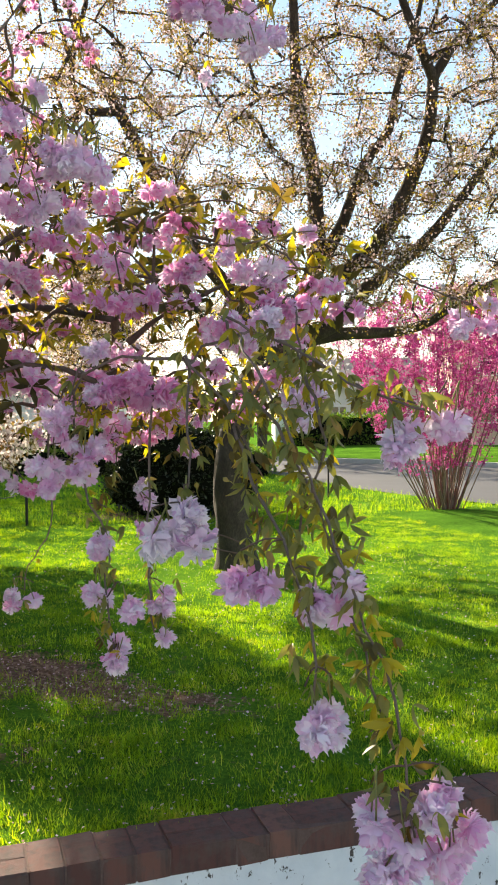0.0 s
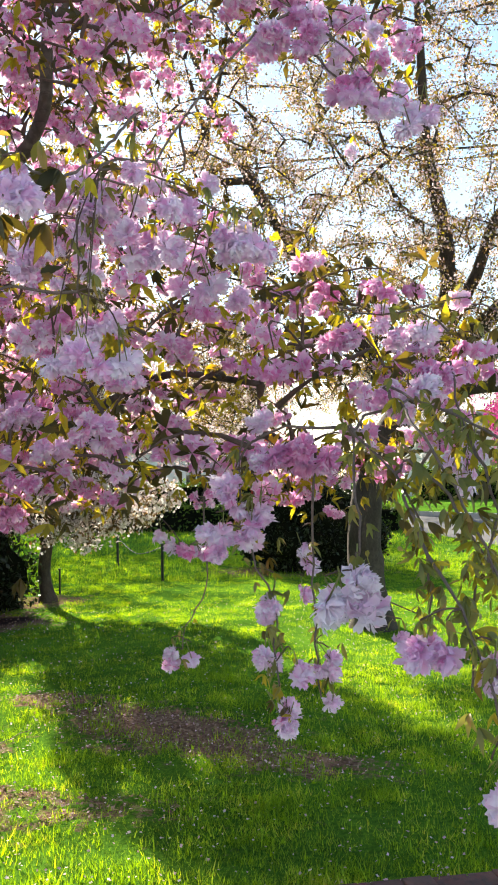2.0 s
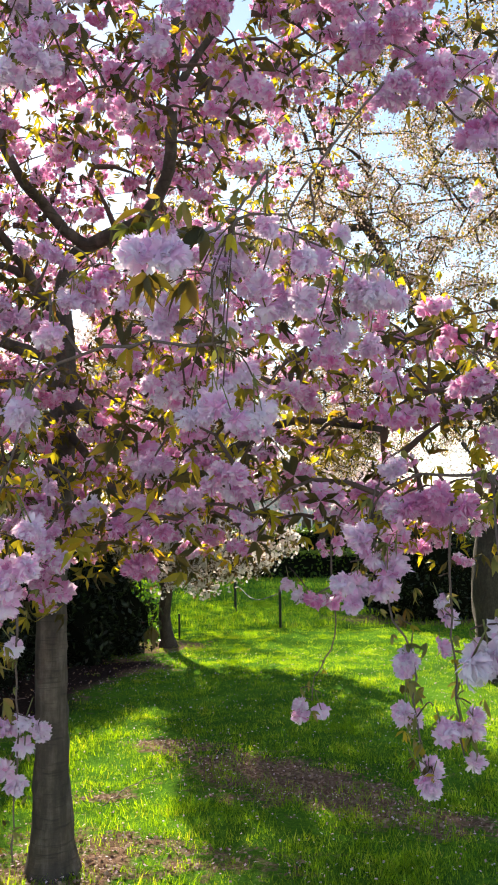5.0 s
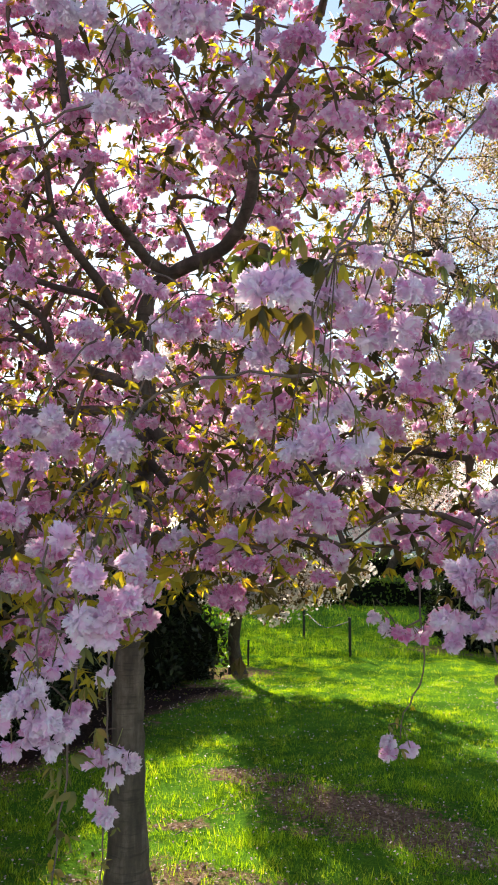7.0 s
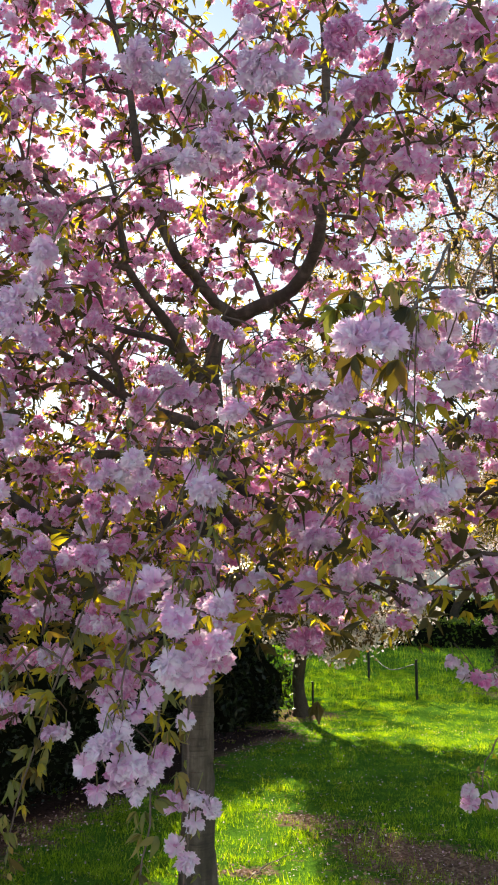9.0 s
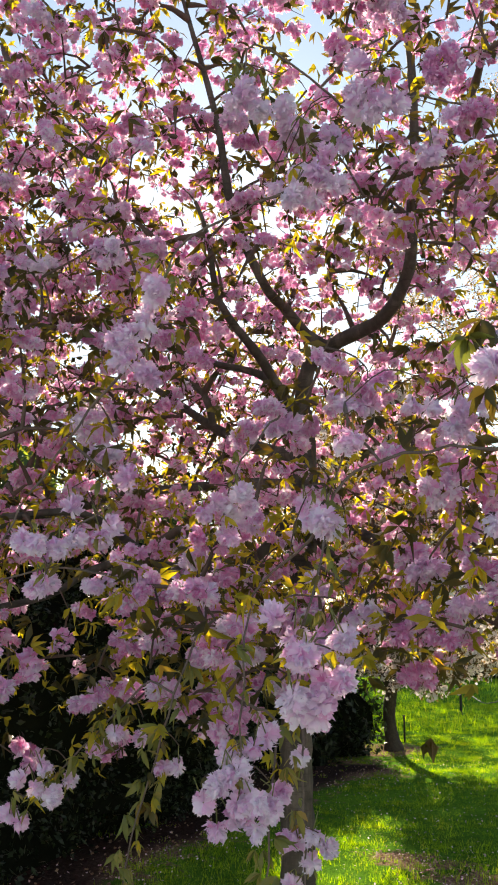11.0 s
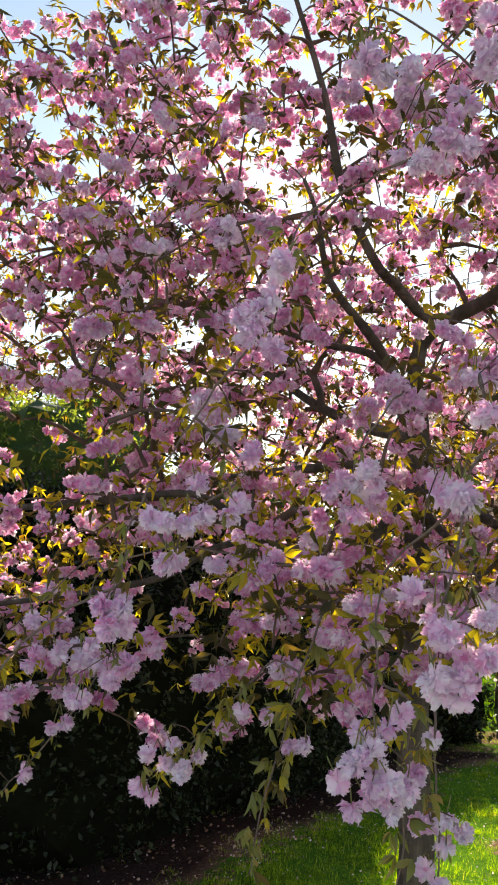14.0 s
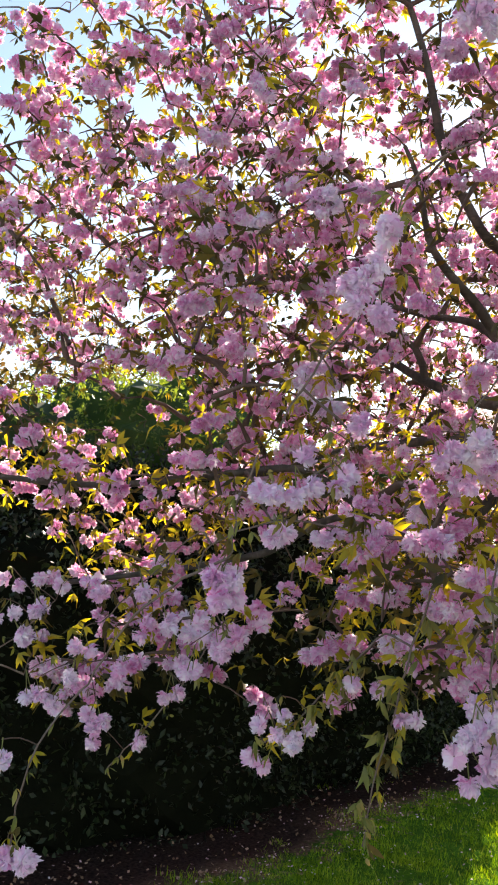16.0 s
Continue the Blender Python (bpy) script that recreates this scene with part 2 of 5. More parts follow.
# lawn soil: turf seen from afar, bare earth in worn patches under the tree
LAWN, nt, bsdf, out = material("lawn_turf")
turf = ramp(nt, mixc(nt, noise_tex(nt, 0.9, 5), noise_tex(nt, 42, 5, 0.8), 0.6), [(0.36, (0.026, 0.062, 0.011)), (0.52, (0.080, 0.20, 0.022)), (0.66, (0.165, 0.34, 0.032))])
earth = ramp(nt, noise_tex(nt, 38, 6, 0.75), [(0.3, (0.075, 0.045, 0.031)), (0.52, (0.22, 0.140, 0.098)), (0.72, (0.47, 0.34, 0.27))])
bare = nt.nodes.new("ShaderNodeAttribute")
bare.attribute_name = "bare"
worn = node(nt, "ShaderNodeMath")
worn.operation = "MULTIPLY_ADD"
worn.inputs[1].default_value = 1.15
nt.links.new(bare.outputs["Fac"], worn.inputs[0])
rough_edge = node(nt, "ShaderNodeMath")
rough_edge.operation = "MULTIPLY_ADD"
rough_edge.inputs[1].default_value, rough_edge.inputs[2].default_value = 2.2, -1.28
nt.links.new(noise_tex(nt, 6, 6, 0.75), rough_edge.inputs[0])
nt.links.new(rough_edge.outputs[0], worn.inputs[2])
# near-black bark tone that paints the hedge's shade into the ground
shade_bed = nt.nodes.new("ShaderNodeAttribute")
shade_bed.attribute_name = "shade_bed"
shade_bed_tone = ramp(nt, noise_tex(nt, 55, 5, 0.75), [(0.35, (0.016, 0.011, 0.010)), (0.6, (0.055, 0.036, 0.032)), (0.75, (0.11, 0.075, 0.065))])
nt.links.new(mixc(nt, mixc(nt, turf, earth, ramp(nt, worn.outputs[0], [(0.1, (0, 0, 0)), (0.35, (1, 1, 1))])), shade_bed_tone, shade_bed.outputs["Fac"]), bsdf.inputs["Base Color"])
bsdf.inputs["Roughness"].default_value = 1.0
bsdf.inputs["Specular IOR Level"].default_value = 0.0
bump(nt, bsdf, noise_tex(nt, 34, 5, 0.8), 0.9, 0.02)


# ---- mesh helpers ----
def link_mesh(name, V, F, mats, MI=None, parent=None, smooth=True):
    """A mesh object from arrays of vertices and triangles or quads."""
    V, F = np.asarray(V, dtype=np.float32), np.asarray(F, dtype=np.int32)
    me = bpy.data.meshes.new(name)
    k = F.shape[1]
    me.vertices.add(len(V))
    me.vertices.foreach_set("co", V.ravel())
    me.loops.add(F.size)
    me.loops.foreach_set("vertex_index", F.ravel())
    me.polygons.add(len(F))
    me.polygons.foreach_set("loop_start", np.arange(0, F.size, k, dtype=np.int32))
    me.polygons.foreach_set("loop_total", np.full(len(F), k, dtype=np.int32))
    for m in mats:
        me.materials.append(m)
    if MI is not None:
        me.polygons.foreach_set("material_index", np.asarray(MI, dtype=np.int32))
    if smooth:
        me.polygons.foreach_set("use_smooth", np.ones(len(F), dtype=bool))
    me.update(calc_edges=True)
    ob = new(name, me)
    if parent:
        ob.parent = parent
    return ob


class Bag:
    """Gathers copies of small pieces into one mesh."""

    def __init__(self):
        self.V, self.F, self.M, self.n = [], [], [], 0

    def add(self, V, F, M=0):
        self.V.append(V)
        self.F.append(np.asarray(F) + self.n)
        self.M.append(np.full(len(F), M) if np.isscalar(M) else M)
        self.n += len(V)

    def scatter(self, piece, mats):
        """piece: (V, F, M); mats: N x 3 x 4 placements."""
        V, F, M = piece
        mats = np.asarray(mats)
        if not len(mats):
            return
        W = np.einsum("nij,vj->nvi", mats[:, :, :3], V) + mats[:, None, :, 3]
        off = (np.arange(len(mats)) * len(V))[:, None, None]
        self.add(W.reshape(-1, 3), (F[None] + off).reshape(-1, F.shape[1]), np.tile(M, len(mats)))

    def arrays(self):
        return np.concatenate(self.V), np.concatenate(self.F), np.concatenate(self.M)

    def link(self, name, mats, parent=None, smooth=True):
        V, F, M = self.arrays()
        return link_mesh(name, V, F, mats, M, parent, smooth)


def part(name, bm, mat, parent, label=""):
    """Links a bmesh as one mesh object under a thing or a part."""
    me = bpy.data.meshes.new(name)
    bm.to_mesh(me)
    bm.free()
    me.materials.append(mat)
    ob = new(name, me)
    ob.parent = parent
    if label:
        ob["label"] = label
    return ob


def box(bm, lo, hi, bevel=0.0):
    """Adds a block between two corners to a bmesh, its edges rounded."""
    lo, hi = Vector(lo), Vector(hi)
    made = bmesh.ops.create_cube(bm, size=1.0, matrix=Matrix.Translation((lo + hi) / 2) @ Matrix.Diagonal((*(hi - lo), 1)))
    if bevel:
        edges = list({e for v in made["verts"] for e in v.link_edges})
        bmesh.ops.bevel(bm, geom=edges, offset=bevel, segments=2, affect="EDGES", profile=0.6)
    return bm


def smooth_line(points, step):
    """Catmull-Rom through points, resampled at about step metres; the columns past the third ride along."""
    P = np.array(points, float)
    P = np.vstack([2 * P[0] - P[1], P, 2 * P[-1] - P[-2]])
    out = []
    for i in range(1, len(P) - 2):
        n = max(2, int(np.linalg.norm(P[i + 1, :3] - P[i, :3]) / step))
        for s in np.linspace(0, 1, n, endpoint=False):
            a, b, c, d = P[i - 1], P[i], P[i + 1], P[i + 2]
            out.append(0.5 * (2 * b + (c - a) * s + (2 * a - 5 * b + 4 * c - d) * s**2 + (3 * b - a - 3 * c + d) * s**3))
    out.append(P[-2])
    return np.array(out)


def tube(line, radii, sides=6, lump=0.0, seed=0):
    """Vertices and triangles of a tapering tube along a line, with knobs."""
    rng = np.random.default_rng(seed)
    line, radii = np.asarray(line, float), np.asarray(radii, float)
    n = len(line)
    tan = np.gradient(line, axis=0)
    tan /= np.linalg.norm(tan, axis=1)[:, None] + 1e-9
    up = np.array([0.31, 0.27, 0.91])
    a = np.cross(tan, up)
    bad = np.linalg.norm(a, axis=1) < 0.2
    a[bad] = np.cross(tan[bad], (1.0, 0.0, 0.0))
    a /= np.linalg.norm(a, axis=1)[:, None]
    b = np.cross(tan, a)
    ang = np.linspace(0, 2 * np.pi, sides, endpoint=False)
    r = radii[:, None] * (1 + lump * rng.normal(size=(n, sides)))
    V = line[:, None] + r[..., None] * (np.cos(ang)[None, :, None] * a[:, None] + np.sin(ang)[None, :, None] * b[:, None])
    V = np.vstack([V.reshape(-1, 3), line[-1:]])
    F = []
    for i in range(n - 1):
        for j in range(sides):
            p, q = i * sides + j, i * sides + (j + 1) % sides
            F += [(p, q, q + sides), (p, q + sides, p + sides)]
    for j in range(sides):
        F.append(((n - 1) * sides + j, (n - 1) * sides + (j + 1) % sides, n * sides))
    return V, np.array(F)


def frames_to(axis, roll, scale, place):
    """N x 3 x 4 placements that take +z to axis, turned by roll about it."""
    z = axis / (np.linalg.norm(axis, axis=1)[:, None] + 1e-9)
    ref = np.where(np.abs(z[:, 2:3]) > 0.9, [[1.0, 0, 0]], [[0, 0, 1.0]])
    x = np.cross(ref, z)
    x /= np.linalg.norm(x, axis=1)[:, None] + 1e-9
    y = np.cross(z, x)
    c, s = np.cos(roll)[:, None], np.sin(roll)[:, None]
    X, Y = c * x + s * y, c * y - s * x
    k = np.broadcast_to(np.asarray(scale, float).reshape(-1, 1), (len(z), 1))
    return np.stack([X * k, Y * k, z * k, place], axis=2)


# ---- flowers and leaves ----
def petal(rng, length, width, cup, fine):
    """One petal along +x, its face to +z: narrow foot, broad rounded and slightly frilled tip."""
    if fine:
        V = [(0, 0, 0)]
        for s, w, h in ((0.45, 0.38, 0.05), (0.8, 0.50, 0.16), (1.0, 0.27, 0.28)):
            frill = rng.normal(size=3) * 0.2 * s * s
            V += [(s * length * 0.97, -w * width, (h + 0.10 + frill[0]) * cup * length), (s * length * (0.86 if s == 1 else 1.0), 0, (h + frill[1]) * cup * length), (s * length * 0.97, w * width, (h + 0.10 + frill[2]) * cup * length)]
        F = [(0, 1, 2), (0, 2, 3), (1, 4, 5), (1, 5, 2), (2, 5, 6), (2, 6, 3), (4, 7, 8), (4, 8, 5), (5, 8, 9), (5, 9, 6)]
    else:
        side = rng.uniform(-0.18, 0.18) * width
        V = [(0.1 * length, 0, 0), (0.64 * length, -0.5 * width, 0.16 * cup * length), (length, side, 0.34 * cup * length), (0.60 * length, 0.5 * width, 0.20 * cup * length)]
        F = [(0, 1, 2), (0, 2, 3)]
    return np.array(V), np.array(F)


def bloom(rng, fine, radius=0.024, spare=False):
    """A double blossom that opens towards +z: rings of ruffled petals, deeper pink inside and beneath."""
    bag = Bag()
    if fine:
        rings = ((11, -30, 0.90, 0.45), (13, -6, 1.0, 0.15), (13, 18, 1.03, 0.05), (12, 42, 0.98, 0.10), (10, 66, 0.90, 0.4))
    elif spare:
        rings = ((6, -10, 1.0, 0.35), (6, 24, 1.02, 0.25), (4, 58, 0.9, 0.5))
    else:
        rings = ((8, -20, 0.95, 0.4), (8, 6, 1.0, 0.25), (7, 32, 1.02, 0.2), (6, 60, 0.9, 0.45))
    for count, lift, size, deep in rings:
        for i in range(count):
            V, F = petal(rng, radius * size * rng.uniform(0.8, 1.12), radius * (0.46 if fine else 0.95 if spare else 0.74) * rng.uniform(0.75, 1.2), rng.uniform(0.1, 1.3), fine)
            turn = Euler((radians(rng.uniform(-30, 30)), -radians(lift + rng.uniform(-20, 20)), 2 * math.pi * (i + rng.uniform(-0.35, 0.35)) / count)).to_matrix()
            V = V @ np.array(turn).T + (0, 0, 0.004 * (lift > 30))
            bag.add(V, F, 1 if rng.random() < deep else 0)
    return bag.arrays()


def stalk(a, b, r):
    return tube(np.array([a, b]), [r, r * 1.3], 3)


def cluster(rng, fine, count, spare=False):
    """Blossoms on stalks that hang from one spur at the origin."""
    bag = Bag()
    for i in range(count):
        a = 2 * math.pi * (i + rng.uniform(-0.2, 0.2)) / count
        spread = rng.uniform(0.6, 1.25)
        way = np.array([math.cos(a) * spread, math.sin(a) * spread, -rng.uniform(0.35, 1.0)])
        way /= np.linalg.norm(way)
        end = way * rng.uniform(0.024, 0.040)
        bag.scatter(bloom(rng, fine, rng.uniform(0.021, 0.027), spare), frames_to(way[None] + rng.normal(size=(1, 3)) * 0.25, np.array([rng.uniform(0, 6)]), 1.0, end[None]))
        V, F = stalk(np.zeros(3), end, 0.0011)
        bag.add(V, F, 2)
    return bag.arrays()


def sprig(rng, count):
    """One or two blossoms close together on short stalks, centred on the origin."""
    bag = Bag()
    for i in range(min(count, 2)):
        way = np.array([*rng.normal(size=2) * 0.7, rng.uniform(-0.9, 0.35)])
        way /= np.linalg.norm(way)
        end = way * (0.0 if count == 1 else 0.018)
        bag.scatter(bloom(rng, True, rng.uniform(0.0215, 0.0255)), frames_to(way[None] + rng.normal(size=(1, 3)) * 0.2, np.array([rng.uniform(0, 6)]), 1.0, end[None]))
        V, F = stalk(np.array([0, 0, 0.045]), end, 0.0011)
        bag.add(V, F, 2)
    return bag.arrays()


def leaf_shape(length, width, droop, fold=0.25):
    """A pointed leaf along +x that bends down, folded along its rib."""
    V = [(0, 0, 0)]
    for s, w in ((0.25, 0.75), (0.55, 1.0), (0.8, 0.55)):
        z = -droop * s * s * length
        V += [(s * length, -w * width / 2, z + fold * w * width / 2), (s * length, 0, z), (s * length, w * width / 2, z + fold * w * width / 2)]
    V.append((length, 0, -droop * length))
    F = [(0, 1, 2), (0, 2, 3), (1, 4, 5), (1, 5, 2), (2, 5, 6), (2, 6, 3), (4, 7, 8), (4, 8, 5), (5, 8, 9), (5, 9, 6), (7, 10, 8), (8, 10, 9)]
    return np.array(V), np.array(F)


def plain_leaf(length, width, droop):
    """A small pointed leaf along +x, folded and bent, in few faces."""
    V = [(0, 0, 0), (0.5 * length, -width / 2, -0.1 * droop * length), (0.5 * length, 0, -0.25 * droop * length - 0.1 * width), (0.5 * length, width / 2, -0.1 * droop * length), (length, 0, -droop * length)]
    return np.array(V), np.array([(0, 1, 2), (0, 2, 3), (1, 4, 2), (2, 4, 3)])


def leaf_spray(rng, count, size=0.064, hang_from=-35, hang_to=60, fine=True):
    """A tuft of young leaves round a spur, spreading or hanging."""
    bag = Bag()
    for i in range(count):
        V, F = (leaf_shape if fine else plain_leaf)(size * rng.uniform(0.6, 1.2), size * rng.uniform(0.27, 0.38), rng.uniform(0.1, 0.75))
        turn = Euler((radians(rng.uniform(-60, 60)), radians(rng.uniform(hang_from, hang_to)), rng.uniform(0, 6.28)), "XYZ").to_matrix()
        bag.add(V @ np.array(turn).T, F, 0)
    return bag.arrays()


rng = np.random.default_rng(7)
FINE = [cluster(rng, True, n) for n in (3, 4, 5, 5, 6, 4, 5, 6)]
PLAIN = [cluster(rng, False, n) for n in (4, 5, 6, 6, 5, 5)]
SPARE = [cluster(rng, False, n, True) for n in (4, 5, 6, 5)]
SPRIGS = [[sprig(rng, n) for _ in range(4)] for n in (1, 2, 3)]
SPRAYS = [leaf_spray(rng, n, 0.056, -30, 75, False) for n in (3, 4, 5, 4, 6, 5)]
DROOPING = [leaf_spray(rng, n, 0.036, 15, 85) for n in (2, 3, 4, 3, 4, 5)]
FANS = [leaf_spray(rng, n, 0.041, -10, 80) for n in (8, 9, 10)]


# ---- ground ----
WALL_O, WALL_D, WALL_N = np.array([0.0, 3.035]), np.array([0.9501, 0.3120]), np.array([-0.3120, 0.9501])
BARE = [(-1.55, 4.98, 0.44, 0.30, 0.62), (-1.08, 4.74, 0.46, 0.24, 0.60), (-0.42, 4.26, 0.48, 0.17, 0.64), (-0.78, 4.48, 0.30, 0.15, 0.55), (-1.45, 4.45, 0.25, 0.12, 0.35),
        (-2.1, 5.3, 0.35, 0.2, 0.4), (-1.9, 3.3, 0.35, 0.3, 0.7), (-2.3, 3.7, 0.5, 0.3, 0.25), (-4.0, 3.2, 0.6, 2.0, 1.0), (-4.1, 6.5, 0.5, 2.4, 0.9),
        (-3.85, 9.65, 0.45, 0.35, 0.8), (-1.25, 12.9, 1.2, 0.6, 0.9), (-1.25, 3.6, 0.4, 0.2, 0.45), (-2.15, 4.34, 0.18, 0.13, 0.7), (-2.25, 5.40, 0.22, 0.13, 0.5),
        (-1.85, 3.78, 0.25, 0.12, 0.4), (-3.6, 8.2, 0.6, 0.45, 0.4)]


def bareness(x, y):
    return np.clip(sum(w * np.exp(-(((x - a) / p) ** 2 + ((y - b) / q) ** 2)) for a, b, p, q, w in BARE), 0, 1)


def in_shade_bed(x, y):
    """The bed along the foot of the hedge, its soil painted dark for the hedge's shade."""
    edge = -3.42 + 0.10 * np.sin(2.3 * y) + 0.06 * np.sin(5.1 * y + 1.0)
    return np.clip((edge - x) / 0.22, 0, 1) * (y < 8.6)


def swell(x, y):
    """Gentle unevenness of the lawn, none at the wall."""
    far = np.clip(((x - WALL_O[0]) * WALL_N[0] + (y - WALL_O[1]) * WALL_N[1]) / 2, 0, 1)
    return far * (0.018 * np.sin(1.7 * x + 0.6 * y) + 0.014 * np.sin(2.3 * y - 0.9 * x)) * np.exp(-np.hypot(x, y - 5) / 14)


us = np.concatenate([-np.geomspace(400, 9, 14), np.linspace(-8.5, 8, 111), np.geomspace(8.6, 400, 14)])
vs = np.concatenate([np.linspace(-0.02, 16, 108), np.geomspace(16.6, 900, 18)])
U, Vv = np.meshgrid(us, vs)
gx, gy = WALL_O[0] + U * WALL_D[0] + Vv * WALL_N[0], WALL_O[1] + U * WALL_D[1] + Vv * WALL_N[1]
gz = swell(gx, gy)
nu, nv = len(us), len(vs)
i = (np.arange(nv - 1)[:, None] * nu + np.arange(nu - 1)[None]).ravel()
ground = link_mesh("ground", np.stack([gx, gy, gz], -1).reshape(-1, 3), np.stack([i, i + 1, i + nu + 1, i + nu], 1), [LAWN])
tagged(ground, "sunlit green lawn with worn bare patches under the trees", "lawn", kind="structure")
attr = ground.data.attributes.new("bare", "FLOAT", "POINT")
attr.data.foreach_set("value", bareness(gx, gy).ravel().astype(np.float32))
attr = ground.data.attributes.new("shade_bed", "FLOAT", "POINT")
attr.data.foreach_set("value", in_shade_bed(gx, gy).ravel().astype(np.float32))

bm = bmesh.new()
c = [Vector((*(WALL_O + u * WALL_D + v * WALL_N), -0.45)) for u, v in ((-300, -0.1), (300, -0.1), (300, -300), (-300, -300))]
bm.faces.new([bm.verts.new(p) for p in reversed(c)])
paving = tagged(part("pavement", bm, PAVING, None), "unseen grey concrete paving below the garden wall", "paving", kind="structure")

# road, kerb and the far side of the street
near_edge = smooth_line([(14.0, 4.5, 0), (8.0, 9.0, 0), (4.07, 14.2, 0), (2.25, 17.5, 0), (0.2, 23.5, 0), (-3.0, 29.0, 0), (-12.0, 36.0, 0), (-40.0, 52.0, 0)], 1.2)
far_edge = smooth_line([(30.0, 9.0, 0), (16.0, 18.5, 0), (7.1, 25.0, 0), (2.2, 28.7, 0), (-3.0, 33.5, 0), (-12.0, 41.0, 0), (-40.0, 60.0, 0), (-60.0, 72.0, 0)], 1.2)


def ribbon(name, a, b, za, zb, mat):
    """A strip between two lines."""
    n = 60
    pick = lambda L: np.stack([np.interp(np.linspace(0, 1, n), np.linspace(0, 1, len(L)), L[:, k]) for k in range(3)], 1)  # noqa: E731
    A, B = pick(a) + (0, 0, za), pick(b) + (0, 0, zb)
    V = np.concatenate([A, B])
    i = np.arange(n - 1)
    return link_mesh(name, V, np.stack([i, i + 1, i + n + 1, i + n], 1), [mat])


tagged(ribbon("road", near_edge, far_edge, 0.014, 0.014, ASPHALT), "pale grey asphalt street in the sun", "road", kind="structure")
kerb_top = ribbon("kerb", far_edge, far_edge + np.array([0.12, 0.16, 0]), 0.16, 0.16, KERB)
tagged(kerb_top, "low concrete kerb along the street", "kerb", kind="structure")
kerb_face = ribbon("kerb_face", far_edge, far_edge, 0.014, 0.16, KERB)
kerb_face.parent = kerb_top
far_lawn = ribbon("far_lawn", far_edge + np.array([0.12, 0.16, 0]), far_edge + np.array([30, 40, 0]), 0.155, 1.0, LAWN)
tagged(far_lawn, "mown green lawn across the street", "lawn", kind="structure")


# ---- garden wall: painted masonry under a rowlock brick cap ----
def wall_point(u, v, z):
    return Vector((*(WALL_O + u * WALL_D + v * WALL_N), z))


TURN = Matrix(((WALL_D[0], WALL_N[0], 0), (WALL_D[1], WALL_N[1], 0), (0, 0, 1))).to_4x4()
wall_m = Matrix.Translation((*WALL_O, 0)) @ TURN
bm = bmesh.new()
box(bm, (-9, -0.185, -0.46), (9, -0.035, -0.055))
wall = part("wall_garden", bm, PAINT, None)
wall.matrix_world = wall_m
tagged(wall, "low retaining wall with flaking white paint and brick cap", "garden wall", kind="structure")
bm = bmesh.new()
box(bm, (-9, -0.196, -0.055), (9, -0.004, 0.0295))
bed = part("mortar_bed", bm, MORTAR, wall)


def brick_mesh(seed, long, deep):
    """A worn brick, its corners rounded and chipped, its near lower edge at the origin's back."""
    r = random.Random(seed)
    bm = box(bmesh.new(), (-long / 2, -deep / 2, -0.058), (long / 2, deep / 2, 0.034), 0.007)
    for v in bm.verts:
        v.co += Vector((r.uniform(-1, 1), r.uniform(-1, 1), r.uniform(-1, 1))) * 0.0022
    me = bpy.data.meshes.new("brick")
    bm.to_mesh(me)
    bm.free()
    me.materials.append(BRICK)
    return me


stretchers = [brick_mesh(s, 0.2175, 0.0985) for s in range(4)]
headers = [brick_mesh(s, 0.108, 0.200) for s in range(4, 8)]
r = random.Random(3)
for k in range(-24, 28):
    if r.random() < 0.62:
        laid = [(0, -0.0502, stretchers), (0, -0.1498, stretchers)]
    else:
        laid = [(-0.055, -0.1, headers), (0.055, -0.1, headers)]
    for du, v, kinds in laid:
        b = new("brick", kinds[r.randrange(4)])
        b.parent = wall
        b.matrix_local = pose(k * 0.2205 + du + r.uniform(-0.001, 0.001), v + r.uniform(-0.004, 0.004), r.uniform(-0.004, 0.004), r.uniform(-1.0, 1.0), r.uniform(-0.8, 0.8), r.uniform(-0.5, 0.5))


